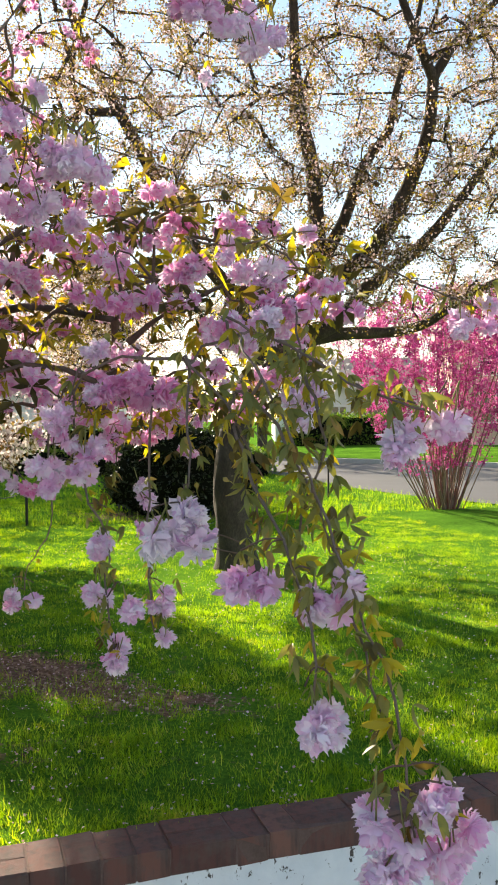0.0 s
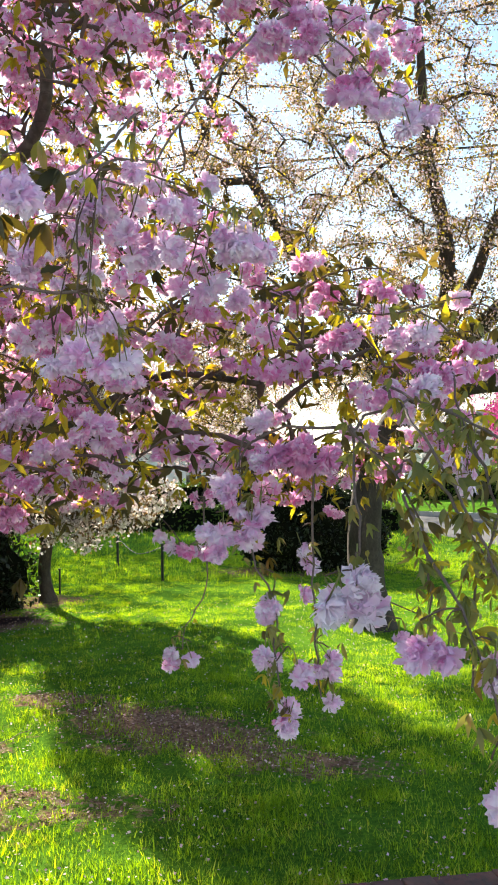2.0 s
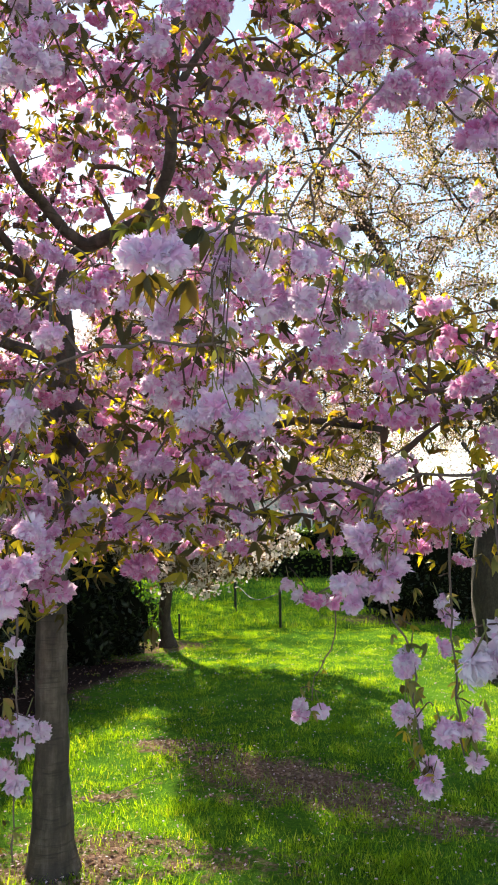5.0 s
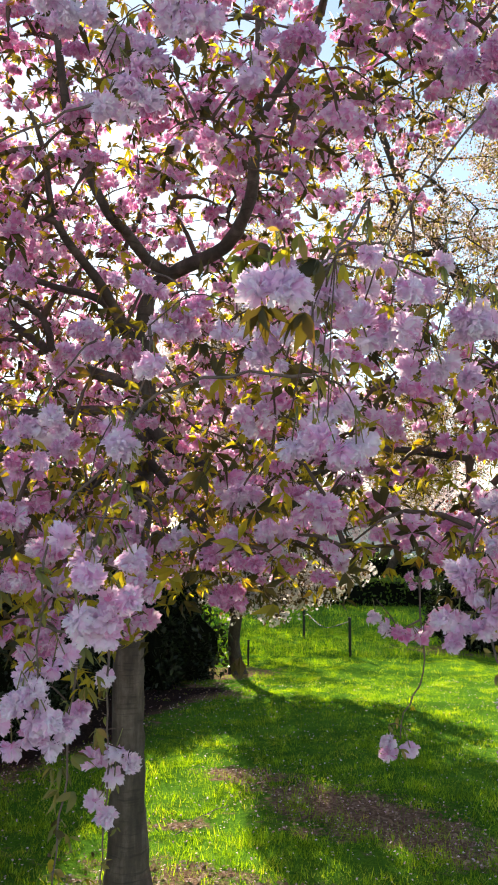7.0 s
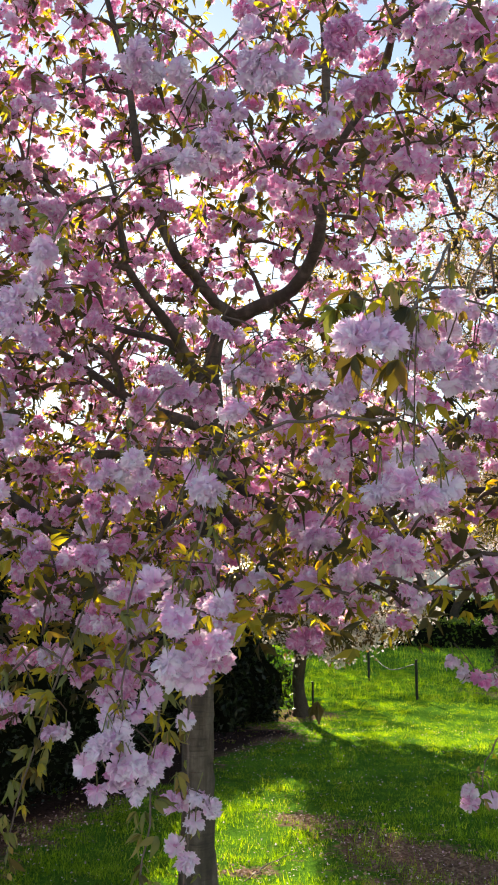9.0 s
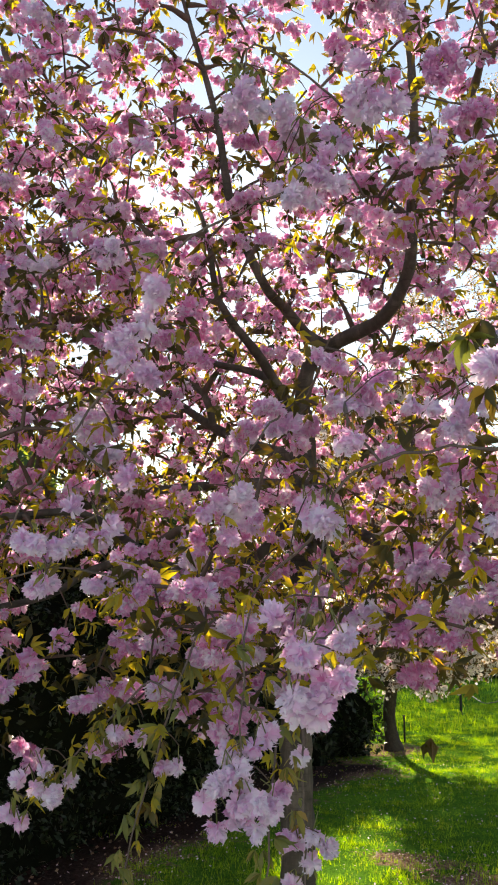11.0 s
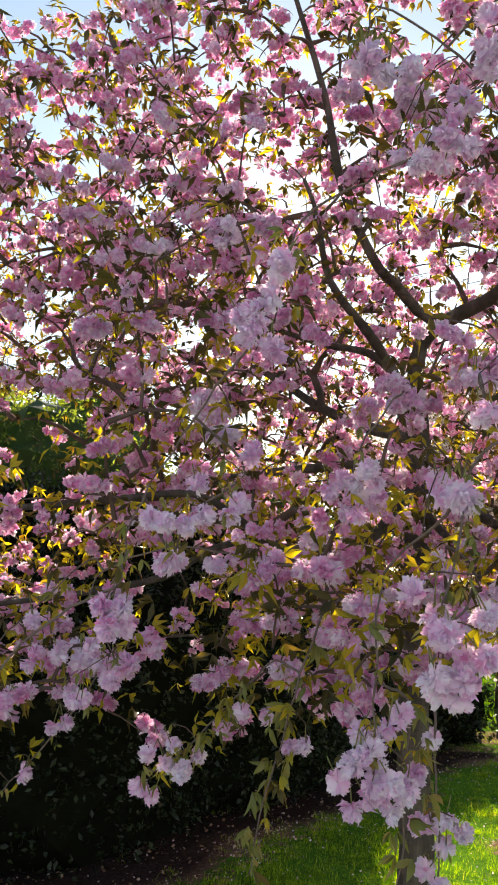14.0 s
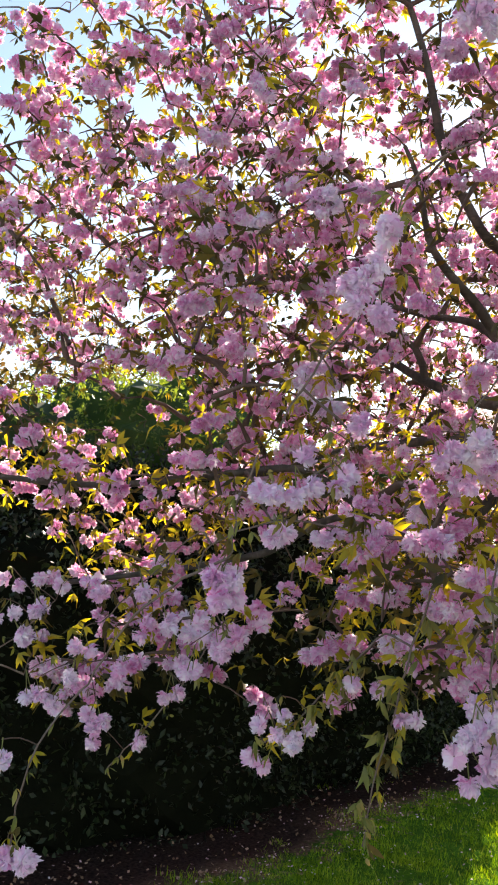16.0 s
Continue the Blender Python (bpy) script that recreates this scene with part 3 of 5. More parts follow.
# ---- trees ----
class Skeleton:
    """Limbs, and twigs that grow from the nearest wood to the places they are to reach."""

    def __init__(self, seed):
        self.rng = np.random.default_rng(seed)
        self.P, self.chain, self.chains, self.loads, self.owner = np.zeros((0, 3)), [], [], [], []

    def limb(self, line):
        k = len(self.chains)
        self.chains.append(line)
        self.loads.append(0)
        self.owner.append(-1)
        self.P = np.vstack([self.P, line])
        self.chain += [k] * len(line)

    def reach(self, targets, arch=0.25, droop=0.15, step=0.09, longest=2.0):
        todo = [np.array(t) for t in targets]
        todo.sort(key=lambda t: np.min(np.linalg.norm(self.P - t, axis=1)))
        for t in todo:
            d = np.linalg.norm(self.P - t, axis=1) + 0.35 * np.maximum(0, self.P[:, 2] - t[2])
            k = int(np.argmin(d))
            a = self.P[k]
            far = np.linalg.norm(t - a)
            if far > longest or far < 0.08:
                continue
            mid = (a + t) / 2 + np.array([0, 0, arch * far]) + self.rng.normal(size=3) * 0.08 * far
            n = max(3, int(far / step))
            s = np.linspace(0, 1, n + 1)[:, None]
            line = (1 - s) ** 2 * a + 2 * s * (1 - s) * mid + s**2 * t
            line[:, 2] -= droop * far * s[:, 0] ** 3
            line[1:-1] += self.rng.normal(size=(n - 1, 3)) * 0.012 * min(1, far)
            j = self.chain[k]
            me = len(self.chains)
            self.chains.append(line)
            self.loads.append(0)
            self.owner.append(j)
            while j >= 0:
                self.loads[j] += 1
                j = self.owner[j]
            self.P = np.vstack([self.P, line[1:]])
            self.chain += [me] * n

    def twigs(self, first, thin=0.0016, gain=0.0022, sides=4):
        bag = Bag()
        for k in range(first, len(self.chains)):
            line = self.chains[k]
            r0 = thin + gain * math.sqrt(1 + self.loads[k])
            V, F = tube(line, np.linspace(r0, thin, len(line)), sides, 0.08, k)
            bag.add(V, F)
        return bag

    def spurs(self, first, spacing, start=0.3, jitter=0.02):
        """Places along the twigs where tufts sit."""
        out = []
        for k in range(first, len(self.chains)):
            line = self.chains[k]
            seg = np.r_[0, np.cumsum(np.linalg.norm(np.diff(line, axis=0), axis=1))]
            n = max(1, int(seg[-1] * (1 - start) / spacing))
            for s in np.linspace(start, 1, n + 1)[1:] * seg[-1] + self.rng.uniform(-0.3, 0.3, n) * spacing:
                out.append([np.interp(s, seg, line[:, c]) for c in range(3)] + self.rng.normal(size=3) * jitter)
        return np.array(out)


def in_ellipsoids(rng, blobs, hollow=0.0, avoid=()):
    """Places spread through ellipsoids (centre, radii, number), outside those to avoid."""
    out = []
    for cx, cy, cz, rx, ry, rz, n in blobs:
        made = 0
        while made < n:
            q = rng.uniform(-1, 1, 3)
            d = np.linalg.norm(q)
            if d > 1 or d < hollow:
                continue
            p = np.array([cx, cy, cz]) + q * (rx, ry, rz)
            made += 1
            if any(np.linalg.norm((p - np.array(c[:3])) / np.array(c[3:])) < 1 for c in avoid):
                continue
            out.append(p)
    return out


def thing(name, x, y, z, label, category, group="", kind=""):
    return tagged(new(name), label, category, group, kind) if not (x or y or z) else tagged(at_place(new(name), x, y, z), label, category, group, kind)


def at_place(ob, x, y, z):
    ob.location = (x, y, z)
    return ob


def under(parent, ob):
    """Makes ob, built in world places, a part of parent."""
    ob.parent = parent
    ob.matrix_parent_inverse = Matrix.Translation(parent.location).inverted()
    return ob


def wood(tree, name, line, r0, r1, mat, sides=10, seed=0, flare=0.0, step=0.06, lump=0.05):
    """A limb as a part of a tree."""
    L = smooth_line(line, step)
    s = np.linspace(0, 1, len(L))
    rad = r0 + (r1 - r0) * s**0.85 + flare * np.exp(-s * 14)
    V, F = tube(L, rad, sides, lump, seed)
    under(tree, link_mesh(name, V, F, [mat]))
    return L


def tilted(rng, places, spread, lo, hi):
    """Placements of hanging tufts at places."""
    n = len(places)
    return frames_to(np.array([[0, 0, 1.0]]) + rng.normal(size=(n, 3)) * spread, rng.uniform(0, 6.28, n), rng.uniform(lo, hi, n), np.asarray(places))


# the weeping pink cherry that the camera stands under
cherry = thing("cherry_tree", -1.92, 3.33, 0, "weeping pink cherry tree in full double blossom on the lawn", "tree")
sk = Skeleton(11)


def cherry_limb(name, line, r0, r1):
    """A bough of the cherry; the first one is its trunk."""
    n = len(sk.chains)
    sk.limb(wood(cherry, name, line, r0 if n == 0 else r0 * 0.82, r1 * 0.9, BARK, 14 if n == 0 else 9, n, 0.06 if n == 0 else 0.0))


cherry_limb("trunk", [(-1.92, 3.335, -0.05), (-1.92, 3.33, 0.3), (-1.92, 3.32, 1.1), (-1.88, 3.32, 1.7), (-1.86, 3.31, 2.05), (-1.86, 3.26, 2.34)], 0.075, 0.058)
cherry_limb("limb", [(-1.86, 3.26, 2.28), (-1.80, 3.22, 2.52), (-1.69, 3.21, 2.60), (-1.40, 3.10, 2.65), (-1.25, 2.98, 2.78), (-1.19, 2.86, 2.95), (-1.16, 2.83, 3.22), (-1.15, 2.76, 3.65), (-1.22, 2.72, 4.0), (-1.24, 2.70, 4.4)], 0.048, 0.006)
cherry_limb("limb", [(-1.19, 2.86, 3.00), (-1.07, 2.83, 3.14), (-0.96, 2.80, 3.25), (-0.90, 2.80, 3.42), (-0.87, 2.78, 3.65), (-0.80, 2.75, 4.0)], 0.020, 0.005)
cherry_limb("limb", [(-1.69, 3.21, 2.59), (-1.76, 3.11, 2.64), (-1.79, 2.97, 2.72), (-1.80, 2.85, 2.75), (-1.82, 2.70, 2.89), (-1.82, 2.57, 3.05), (-1.84, 2.50, 3.35), (-1.92, 2.42, 3.75), (-2.02, 2.38, 4.15)], 0.032, 0.006)
cherry_limb("limb", [(-1.86, 3.25, 2.26), (-1.88, 2.97, 2.48), (-1.91, 2.72, 2.62), (-1.92, 2.64, 2.71), (-1.91, 2.56, 2.90), (-1.93, 2.50, 3.02)], 0.036, 0.008)
cherry_limb("limb", [(-1.87, 3.16, 2.37), (-2.00, 3.14, 2.50), (-2.23, 3.14, 2.58), (-2.50, 3.13, 2.70)], 0.026, 0.012)
cherry_limb("limb", [(-1.88, 3.30, 2.14), (-2.14, 3.35, 2.23), (-2.41, 3.42, 2.36), (-2.73, 3.47, 2.57), (-3.10, 3.44, 2.80)], 0.040, 0.014)
cherry_limb("limb", [(-2.41, 3.42, 2.36), (-2.44, 3.38, 2.52), (-2.61, 3.28, 2.64), (-2.90, 3.16, 2.80)], 0.024, 0.010)
cherry_limb("limb", [(-1.86, 3.31, 1.98), (-1.68, 3.26, 1.85), (-1.49, 3.18, 1.75), (-1.29, 3.10, 1.64), (-1.15, 3.10, 1.63), (-1.03, 3.08, 1.71), (-0.78, 3.00, 1.79), (-0.45, 2.95, 1.74)], 0.034, 0.012)
cherry_limb("limb", [(-1.86, 3.32, 1.84), (-1.64, 3.25, 1.62), (-1.52, 3.20, 1.50), (-1.40, 3.14, 1.45), (-1.15, 3.08, 1.48)], 0.026, 0.010)
cherry_limb("limb", [(-1.88, 3.30, 1.92), (-1.95, 2.99, 1.68), (-2.04, 2.71, 1.63), (-2.08, 2.50, 1.65), (-2.06, 2.31, 1.71), (-2.12, 2.13, 1.79), (-2.24, 1.90, 1.76)], 0.034, 0.012)
cherry_limb("limb", [(-2.07, 2.42, 1.67), (-2.17, 2.26, 1.61), (-2.24, 2.12, 1.52), (-2.36, 1.85, 1.46), (-2.55, 1.45, 1.40)], 0.018, 0.008)
cherry_limb("limb", [(-1.88, 3.31, 2.02), (-2.20, 3.36, 2.06), (-2.58, 3.05, 2.00), (-2.64, 2.61, 1.87), (-2.70, 2.16, 1.80), (-2.87, 1.87, 1.76), (-3.10, 1.50, 1.78)], 0.030, 0.011)
first = len(sk.chains)
CROWN_OUTER = [
    (-1.90, 3.30, 2.95, 2.10, 1.80, 1.45, 700),
    (-3.60, 2.50, 3.40, 1.10, 1.10, 0.90, 250),
    (-2.30, 2.50, 3.60, 0.80, 0.60, 0.60, 125),
    (-3.30, 2.60, 2.60, 1.10, 1.00, 1.10, 210),
    (-0.58, 2.45, 1.88, 0.70, 0.62, 0.62, 160),
    (-2.60, 2.10, 1.60, 0.80, 0.60, 0.42, 70),
    (-2.90, 2.20, 2.10, 0.70, 0.80, 0.40, 80),
    (-0.90, 1.75, 1.75, 0.45, 0.35, 0.42, 26),
    (-0.05, 2.05, 1.62, 0.36, 0.40, 0.22, 28),
    (-2.15, 1.52, 1.24, 0.45, 0.35, 0.17, 28),
    (-2.20, 4.45, 3.10, 1.70, 0.80, 1.30, 210),
]
CROWN_INNER = [
    (-0.70, 2.10, 2.80, 0.85, 0.60, 0.40, 70),
    (-1.80, 1.80, 2.40, 0.60, 0.45, 0.55, 60),
    (-1.50, 2.70, 1.70, 0.95, 0.60, 0.38, 120),
    (-2.40, 4.20, 1.80, 1.50, 0.70, 0.60, 110),
    (-2.40, 4.20, 1.52, 0.90, 0.60, 0.26, 60),
    (-3.70, 4.60, 3.30, 1.10, 0.90, 1.00, 230),
    (-1.35, 3.30, 3.25, 0.55, 0.70, 0.45, 70),
    (-3.00, 4.90, 2.55, 1.50, 0.80, 0.90, 190),
    (-0.22, 2.75, 1.50, 0.30, 0.30, 0.16, 22),
    (-2.90, 1.60, 3.00, 0.45, 0.35, 0.40, 45),
    (-1.32, 1.68, 1.45, 0.32, 0.36, 0.22, 30),
    (-1.60, 2.10, 1.36, 0.42, 0.40, 0.26, 42),
]
SKY_GAPS = [(-0.2, 0.0, 1.45, 1.0, 1.0, 1.0), (-1.25, 2.2, 2.2, 0.35, 0.5, 0.3), (-1.55, 2.7, 2.5, 0.22, 0.45, 0.22), (-0.15, 1.7, 2.0, 0.42, 0.42, 0.21), (-0.25, 2.35, 2.28, 0.62, 0.45, 0.30),
            (-0.35, 3.0, 2.56, 0.75, 0.45, 0.36), (-0.45, 3.6, 2.80, 0.85, 0.50, 0.42), (-0.6, 4.4, 3.10, 0.95, 0.55, 0.50), (-0.42, 1.9, 2.3, 0.25, 0.45, 0.22), (-0.5, 2.6, 2.6, 0.38, 0.5, 0.26)]
LAWN_GAPS = [(-0.44, 1.47, 1.30, 0.11, 0.30, 0.08), (-0.52, 1.88, 1.26, 0.14, 0.38, 0.10), (-0.60, 2.28, 1.23, 0.17, 0.46, 0.12), (-0.70, 2.79, 1.18, 0.21, 0.56, 0.15), (-0.82, 3.39, 1.13, 0.26, 0.68, 0.18), (-0.74, 2.12, 1.24, 0.17, 0.44, 0.11),
             (-0.88, 2.61, 1.20, 0.20, 0.54, 0.14), (-1.04, 3.20, 1.15, 0.25, 0.66, 0.17), (-1.23, 3.89, 1.08, 0.30, 0.80, 0.21), (-2.5, 1.75, 1.58, 0.5, 0.6, 0.09), (-2.4, 1.62, 1.95, 0.36, 0.36, 0.16), (-3.0, 2.13, 2.08, 0.45, 0.42, 0.22), (-3.7, 2.70, 2.24, 0.55, 0.50, 0.28)]
KEEP_CLEAR = SKY_GAPS + LAWN_GAPS
sk.reach(in_ellipsoids(sk.rng, CROWN_OUTER + CROWN_INNER, 0.0, KEEP_CLEAR), 0.18, 0.12)
places = sk.spurs(first, 0.078, 0.2, 0.03)
for k in (8, 9, 10, 11, 12):
    line = sk.chains[k][8::2]
    places = np.vstack([places, line + sk.rng.normal(size=line.shape) * 0.05 - (0, 0, 0.02)])
for c in KEEP_CLEAR:
    places = places[np.linalg.norm((places - np.array(c[:3])) / np.array(c[3:]), axis=1) > 0.9]
rng = np.random.default_rng(5)
order = np.argsort(places[:, 1] + 0.4 * np.abs(places[:, 0] + 1.2))
near, rest = places[order[:120]], places[order[120:]]


def scatter_kinds(bag, kinds, mats, rng):
    pick = rng.integers(0, len(kinds), len(mats))
    for k, piece in enumerate(kinds):
        bag.scatter(piece, mats[pick == k])


def shared(name, piece, mats):
    ob = link_mesh(name, piece[0], piece[1], mats, piece[2], None, True)
    me = ob.data
    bpy.data.objects.remove(ob)
    return me


PETALS = [PETAL_PALE, PETAL_PINK, STALK]
NEAR_PETALS = [PETAL_WHITE, PETAL_PALE, STALK]
fine_meshes = [shared("blossom_tuft", p, NEAR_PETALS if k % 4 == 0 else PETALS) for k, p in enumerate(FINE)]
sprig_meshes = [[shared("blossom", p, NEAR_PETALS) for p in kinds] for kinds in SPRIGS]
lit_meshes = [shared("blossom", p, [PETAL_LIT, PETAL_WHITE, STALK]) for p in SPRIGS[0]]
spray_meshes = [shared("leaf_spray", p, [LEAF_BRONZE]) for p in SPRAYS]
droop_meshes = [shared("leaf_spray", p, [(LEAF_OLIVE, LEAF_BRONZE, LEAF_OLIVE, LEAF_OLIVE, LEAF_GOLD, LEAF_OLIVE)[k]]) for k, p in enumerate(DROOPING)]


def hang(tree, name, meshes, mats, rng):
    """Single tufts as parts of a tree, on shared meshes."""
    for m in mats:
        ob = new(name, meshes[rng.integers(len(meshes))])
        full = Matrix([list(row) for row in m] + [[0, 0, 0, 1]])
        ob.parent = tree
        ob.matrix_local = Matrix.Translation(tree.location).inverted() @ full


hang(cherry, "blossom_tuft", fine_meshes, tilted(rng, near, 0.35, 0.78, 1.06), rng)
bag = Bag()
behind = (rest[:, 1] > 3.55) | (rest[:, 2] > 3.9)
scatter_kinds(bag, PLAIN, tilted(rng, rest[~behind], 0.35, 0.76, 1.14), rng)
scatter_kinds(bag, SPARE, tilted(rng, rest[behind], 0.35, 0.8, 1.15), rng)
under(cherry, tagged(bag.link("blossoms", PETALS, None, False), kind="stuff"))
bag = Bag()
leafy_spots = np.vstack([places + (0, 0, 0.012), places + rng.normal(size=places.shape) * 0.04, places[::2] + rng.normal(size=places[::2].shape) * 0.05, places[1::2] + rng.normal(size=places[1::2].shape) * 0.07])
under_tufts = places[rng.random(len(places)) < 0.38] - (0, 0, 0.03)
low = places[places[:, 2] < 1.95]
leafy_spots = np.vstack([leafy_spots, low + rng.normal(size=low.shape) * 0.06])
gold = rng.random(len(leafy_spots)) < np.where(leafy_spots[:, 2] < 1.95, 0.66, 0.45)
scatter_kinds(bag, SPRAYS, tilted(rng, leafy_spots[~gold] + rng.normal(size=(int((~gold).sum()), 3)) * 0.025, 0.6, 0.7, 1.15), rng)
scatter_kinds(bag, SPRAYS, tilted(rng, under_tufts + rng.normal(size=under_tufts.shape) * 0.03, 0.6, 0.7, 1.15), rng)
under(cherry, tagged(bag.link("leaves", [LEAF_BRONZE]), kind="stuff"))
bag = Bag()
scatter_kinds(bag, SPRAYS, tilted(rng, leafy_spots[gold] + rng.normal(size=(int(gold.sum()), 3)) * 0.025, 0.6, 0.6, 1.0), rng)
under(cherry, tagged(bag.link("golden_leaves", [LEAF_GOLD]), kind="stuff"))
ways_in = []


def bough(stem, blooms, leaf_gap, size=1.0, leaf=1.0):
    """A pendulous shoot: its stem, joined to the nearest wood, its blossoms, and leaf tufts every leaf_gap metres."""
    line = smooth_line(stem, 0.03)
    wood_at = sk.P[np.argmin(np.linalg.norm(sk.P - line[0], axis=1) - 0.3 * np.minimum(0.5, sk.P[:, 2] - line[0][2]))]
    gap = np.linalg.norm(wood_at - line[0])
    mid = wood_at * 0.5 + line[0] * 0.5 + np.array([0, 0, 0.08 * gap]) + rng.normal(size=3) * 0.06 * gap
    L = smooth_line([wood_at, mid, *stem], 0.03)
    L[1:] += rng.normal(size=(len(L) - 1, 3)) * 0.002
    ways_in.append(L[: max(2, len(L) - len(line))])
    sk.P = np.vstack([sk.P, L])
    V, F = tube(L, np.linspace(0.0027, 0.0015, len(L)), 6, 0.1, len(blooms))
    under(cherry, link_mesh("shoot", V, F, [SHOOT]))
    leafy_thread = [np.zeros((0, 3))]
    for x, y, z, n in blooms:
        p = np.array([[x, y, z]])
        hang(cherry, "blossom", lit_meshes if size > 1.2 else sprig_meshes[n - 1], tilted(rng, p, 0.3, 0.92 * size, 1.06 * size), rng)
        near_stem = sk.P[np.argmin(np.linalg.norm(sk.P - p - (0, 0, 0.05), axis=1))]
        top = p[0] + (0, 0, 0.04)
        off = np.linalg.norm(near_stem - top)
        if off > 0.015:
            thread = smooth_line([near_stem, (near_stem + top) / 2 + np.array([0, 0, 0.12 * off]) + rng.normal(size=3) * 0.06 * off, top], 0.03)
            if off > 0.1:
                leafy_thread.append(thread[2::3] + rng.normal(size=(len(thread[2::3]), 3)) * 0.008)
            V, F = tube(thread, np.full(len(thread), 0.0012), 4)
            stems_bag.add(V, F)
    seg = np.r_[0, np.cumsum(np.linalg.norm(np.diff(line, axis=0), axis=1))]
    at = np.arange(leaf_gap, seg[-1], leaf_gap * (0.31 if leaf_gap < 0.037 else 0.5))
    pts = np.stack([np.interp(at, seg, line[:, k]) for k in range(3)], 1) if len(at) else np.zeros((0, 3))
    pts = pts + rng.normal(size=pts.shape) * 0.016
    extra = np.array([b[:3] for b in blooms])[rng.random(len(blooms)) < 0.5] + (0, 0, 0.04) if blooms else np.zeros((0, 3))
    hang(cherry, "leaf_spray", droop_meshes, tilted(rng, np.vstack([pts, extra.reshape(-1, 3), *leafy_thread]), 0.4, 0.46 * leaf, 0.86 * leaf), rng)


stems_bag = Bag()
bough([(-0.01, 1.25, 1.51), (0.03, 1.15, 1.43), (0.08, 1.05, 1.31), (0.10, 1.00, 1.25), (0.13, 0.96, 1.17), (0.16, 0.94, 1.09), (0.17, 0.93, 1.00), (0.18, 0.93, 0.95)],
      [(0.14, 0.93, 0.98, 3), (0.15, 0.93, 0.93, 3), (0.20, 0.93, 0.94, 3), (0.22, 0.94, 0.96, 2), (0.21, 0.95, 0.98, 1), (0.17, 0.93, 0.92, 3), (0.22, 0.94, 0.93, 3), (0.18, 0.92, 0.96, 2), (0.11, 0.99, 1.21, 1), (0.10, 0.99, 1.18, 1)], 0.028)
bough([(-0.02, 1.20, 1.39), (0.02, 1.05, 1.29), (0.05, 1.00, 1.23), (0.07, 0.96, 1.17), (0.07, 0.94, 1.09)],
      [(0.06, 0.94, 1.07, 2), (0.09, 0.94, 1.08, 2), (0.07, 0.99, 1.19, 1), (0.02, 1.00, 1.21, 1), (-0.01, 1.00, 1.21, 1)], 0.032)
bough([(-0.09, 1.42, 1.50), (-0.09, 1.30, 1.43), (-0.085, 1.21, 1.34), (-0.088, 1.175, 1.29)],
      [(-0.088, 1.170, 1.268, 1), (-0.130, 1.158, 1.243, 1), (-0.076, 1.165, 1.230, 1), (-0.105, 1.180, 1.240, 1)], 0.06, 1.34)
bough([(-0.04, 1.41, 1.57), (0.09, 1.20, 1.48), (0.15, 1.13, 1.44), (0.21, 1.10, 1.42), (0.23, 1.10, 1.41)],
      [(0.18, 1.10, 1.38, 3), (0.21, 1.10, 1.39, 2), (0.25, 1.10, 1.41, 2), (0.24, 1.10, 1.39, 1)], 0.03)
bough([(0.08, 1.61, 1.63), (0.09, 1.50, 1.50), (0.10, 1.45, 1.42)],
      [(0.11, 1.45, 1.48, 2), (0.09, 1.45, 1.44, 2), (0.10, 1.45, 1.40, 1), (0.02, 1.50, 1.56, 2), (0.00, 1.50, 1.56, 2)], 0.05)
bough([(-0.30, 1.50, 1.45), (-0.27, 1.42, 1.30), (-0.23, 1.40, 1.21), (-0.22, 1.34, 1.12), (-0.20, 1.29, 1.06)],
      [(-0.29, 1.42, 1.38, 3), (-0.27, 1.42, 1.35, 2), (-0.33, 1.42, 1.32, 2), (-0.28, 1.42, 1.31, 1), (-0.33, 1.42, 1.29, 1), (-0.23, 1.40, 1.22, 2), (-0.25, 1.40, 1.19, 2), (-0.23, 1.34, 1.14, 2), (-0.19, 1.27, 1.12, 2), (-0.21, 1.29, 1.06, 2), (-0.20, 1.29, 1.04, 1)], 0.035, 0.86)
bough([(-0.17, 1.50, 1.39), (-0.17, 1.45, 1.21), (-0.16, 1.39, 1.12), (-0.15, 1.39, 1.06)],
      [(-0.19, 1.50, 1.29, 1), (-0.18, 1.50, 1.26, 1), (-0.19, 1.50, 1.21, 1), (-0.15, 1.39, 1.12, 2), (-0.14, 1.39, 1.05, 1), (-0.14, 1.39, 1.10, 1)], 0.06, 0.8)
bough([(-0.50, 2.19, 1.14), (-0.53, 2.09, 1.05), (-0.54, 2.09, 0.99)],
      [(-0.57, 2.09, 0.98, 1), (-0.52, 2.09, 0.97, 1), (-0.57, 2.09, 0.95, 1)], 0.08)
bough([(-0.60, 2.20, 1.22), (-0.57, 2.20, 1.25)],
      [(-0.62, 2.20, 1.27, 1), (-0.59, 2.20, 1.24, 1)], 0.1)
bough([(-0.08, 1.52, 2.18), (-0.04, 1.52, 2.12), (0.00, 1.52, 2.10)],
      [(-0.03, 1.52, 2.08, 2), (0.00, 1.52, 2.06, 2), (0.04, 1.52, 2.08, 2), (-0.09, 1.52, 2.12, 2), (-0.10, 2.22, 2.27, 1)], 0.05)
bough([(-0.40, 1.31, 1.93), (-0.34, 1.31, 1.87), (-0.28, 1.31, 1.84), (-0.24, 1.31, 1.82)],
      [(-0.28, 1.31, 1.79, 2), (-0.24, 1.31, 1.81, 2), (-0.22, 1.31, 1.78, 1), (-0.33, 1.21, 1.81, 1), (-0.32, 1.31, 1.89, 1), (-0.34, 1.41, 1.76, 2), (-0.37, 1.41, 1.74, 2), (-0.30, 1.51, 1.76, 2)], 0.04)
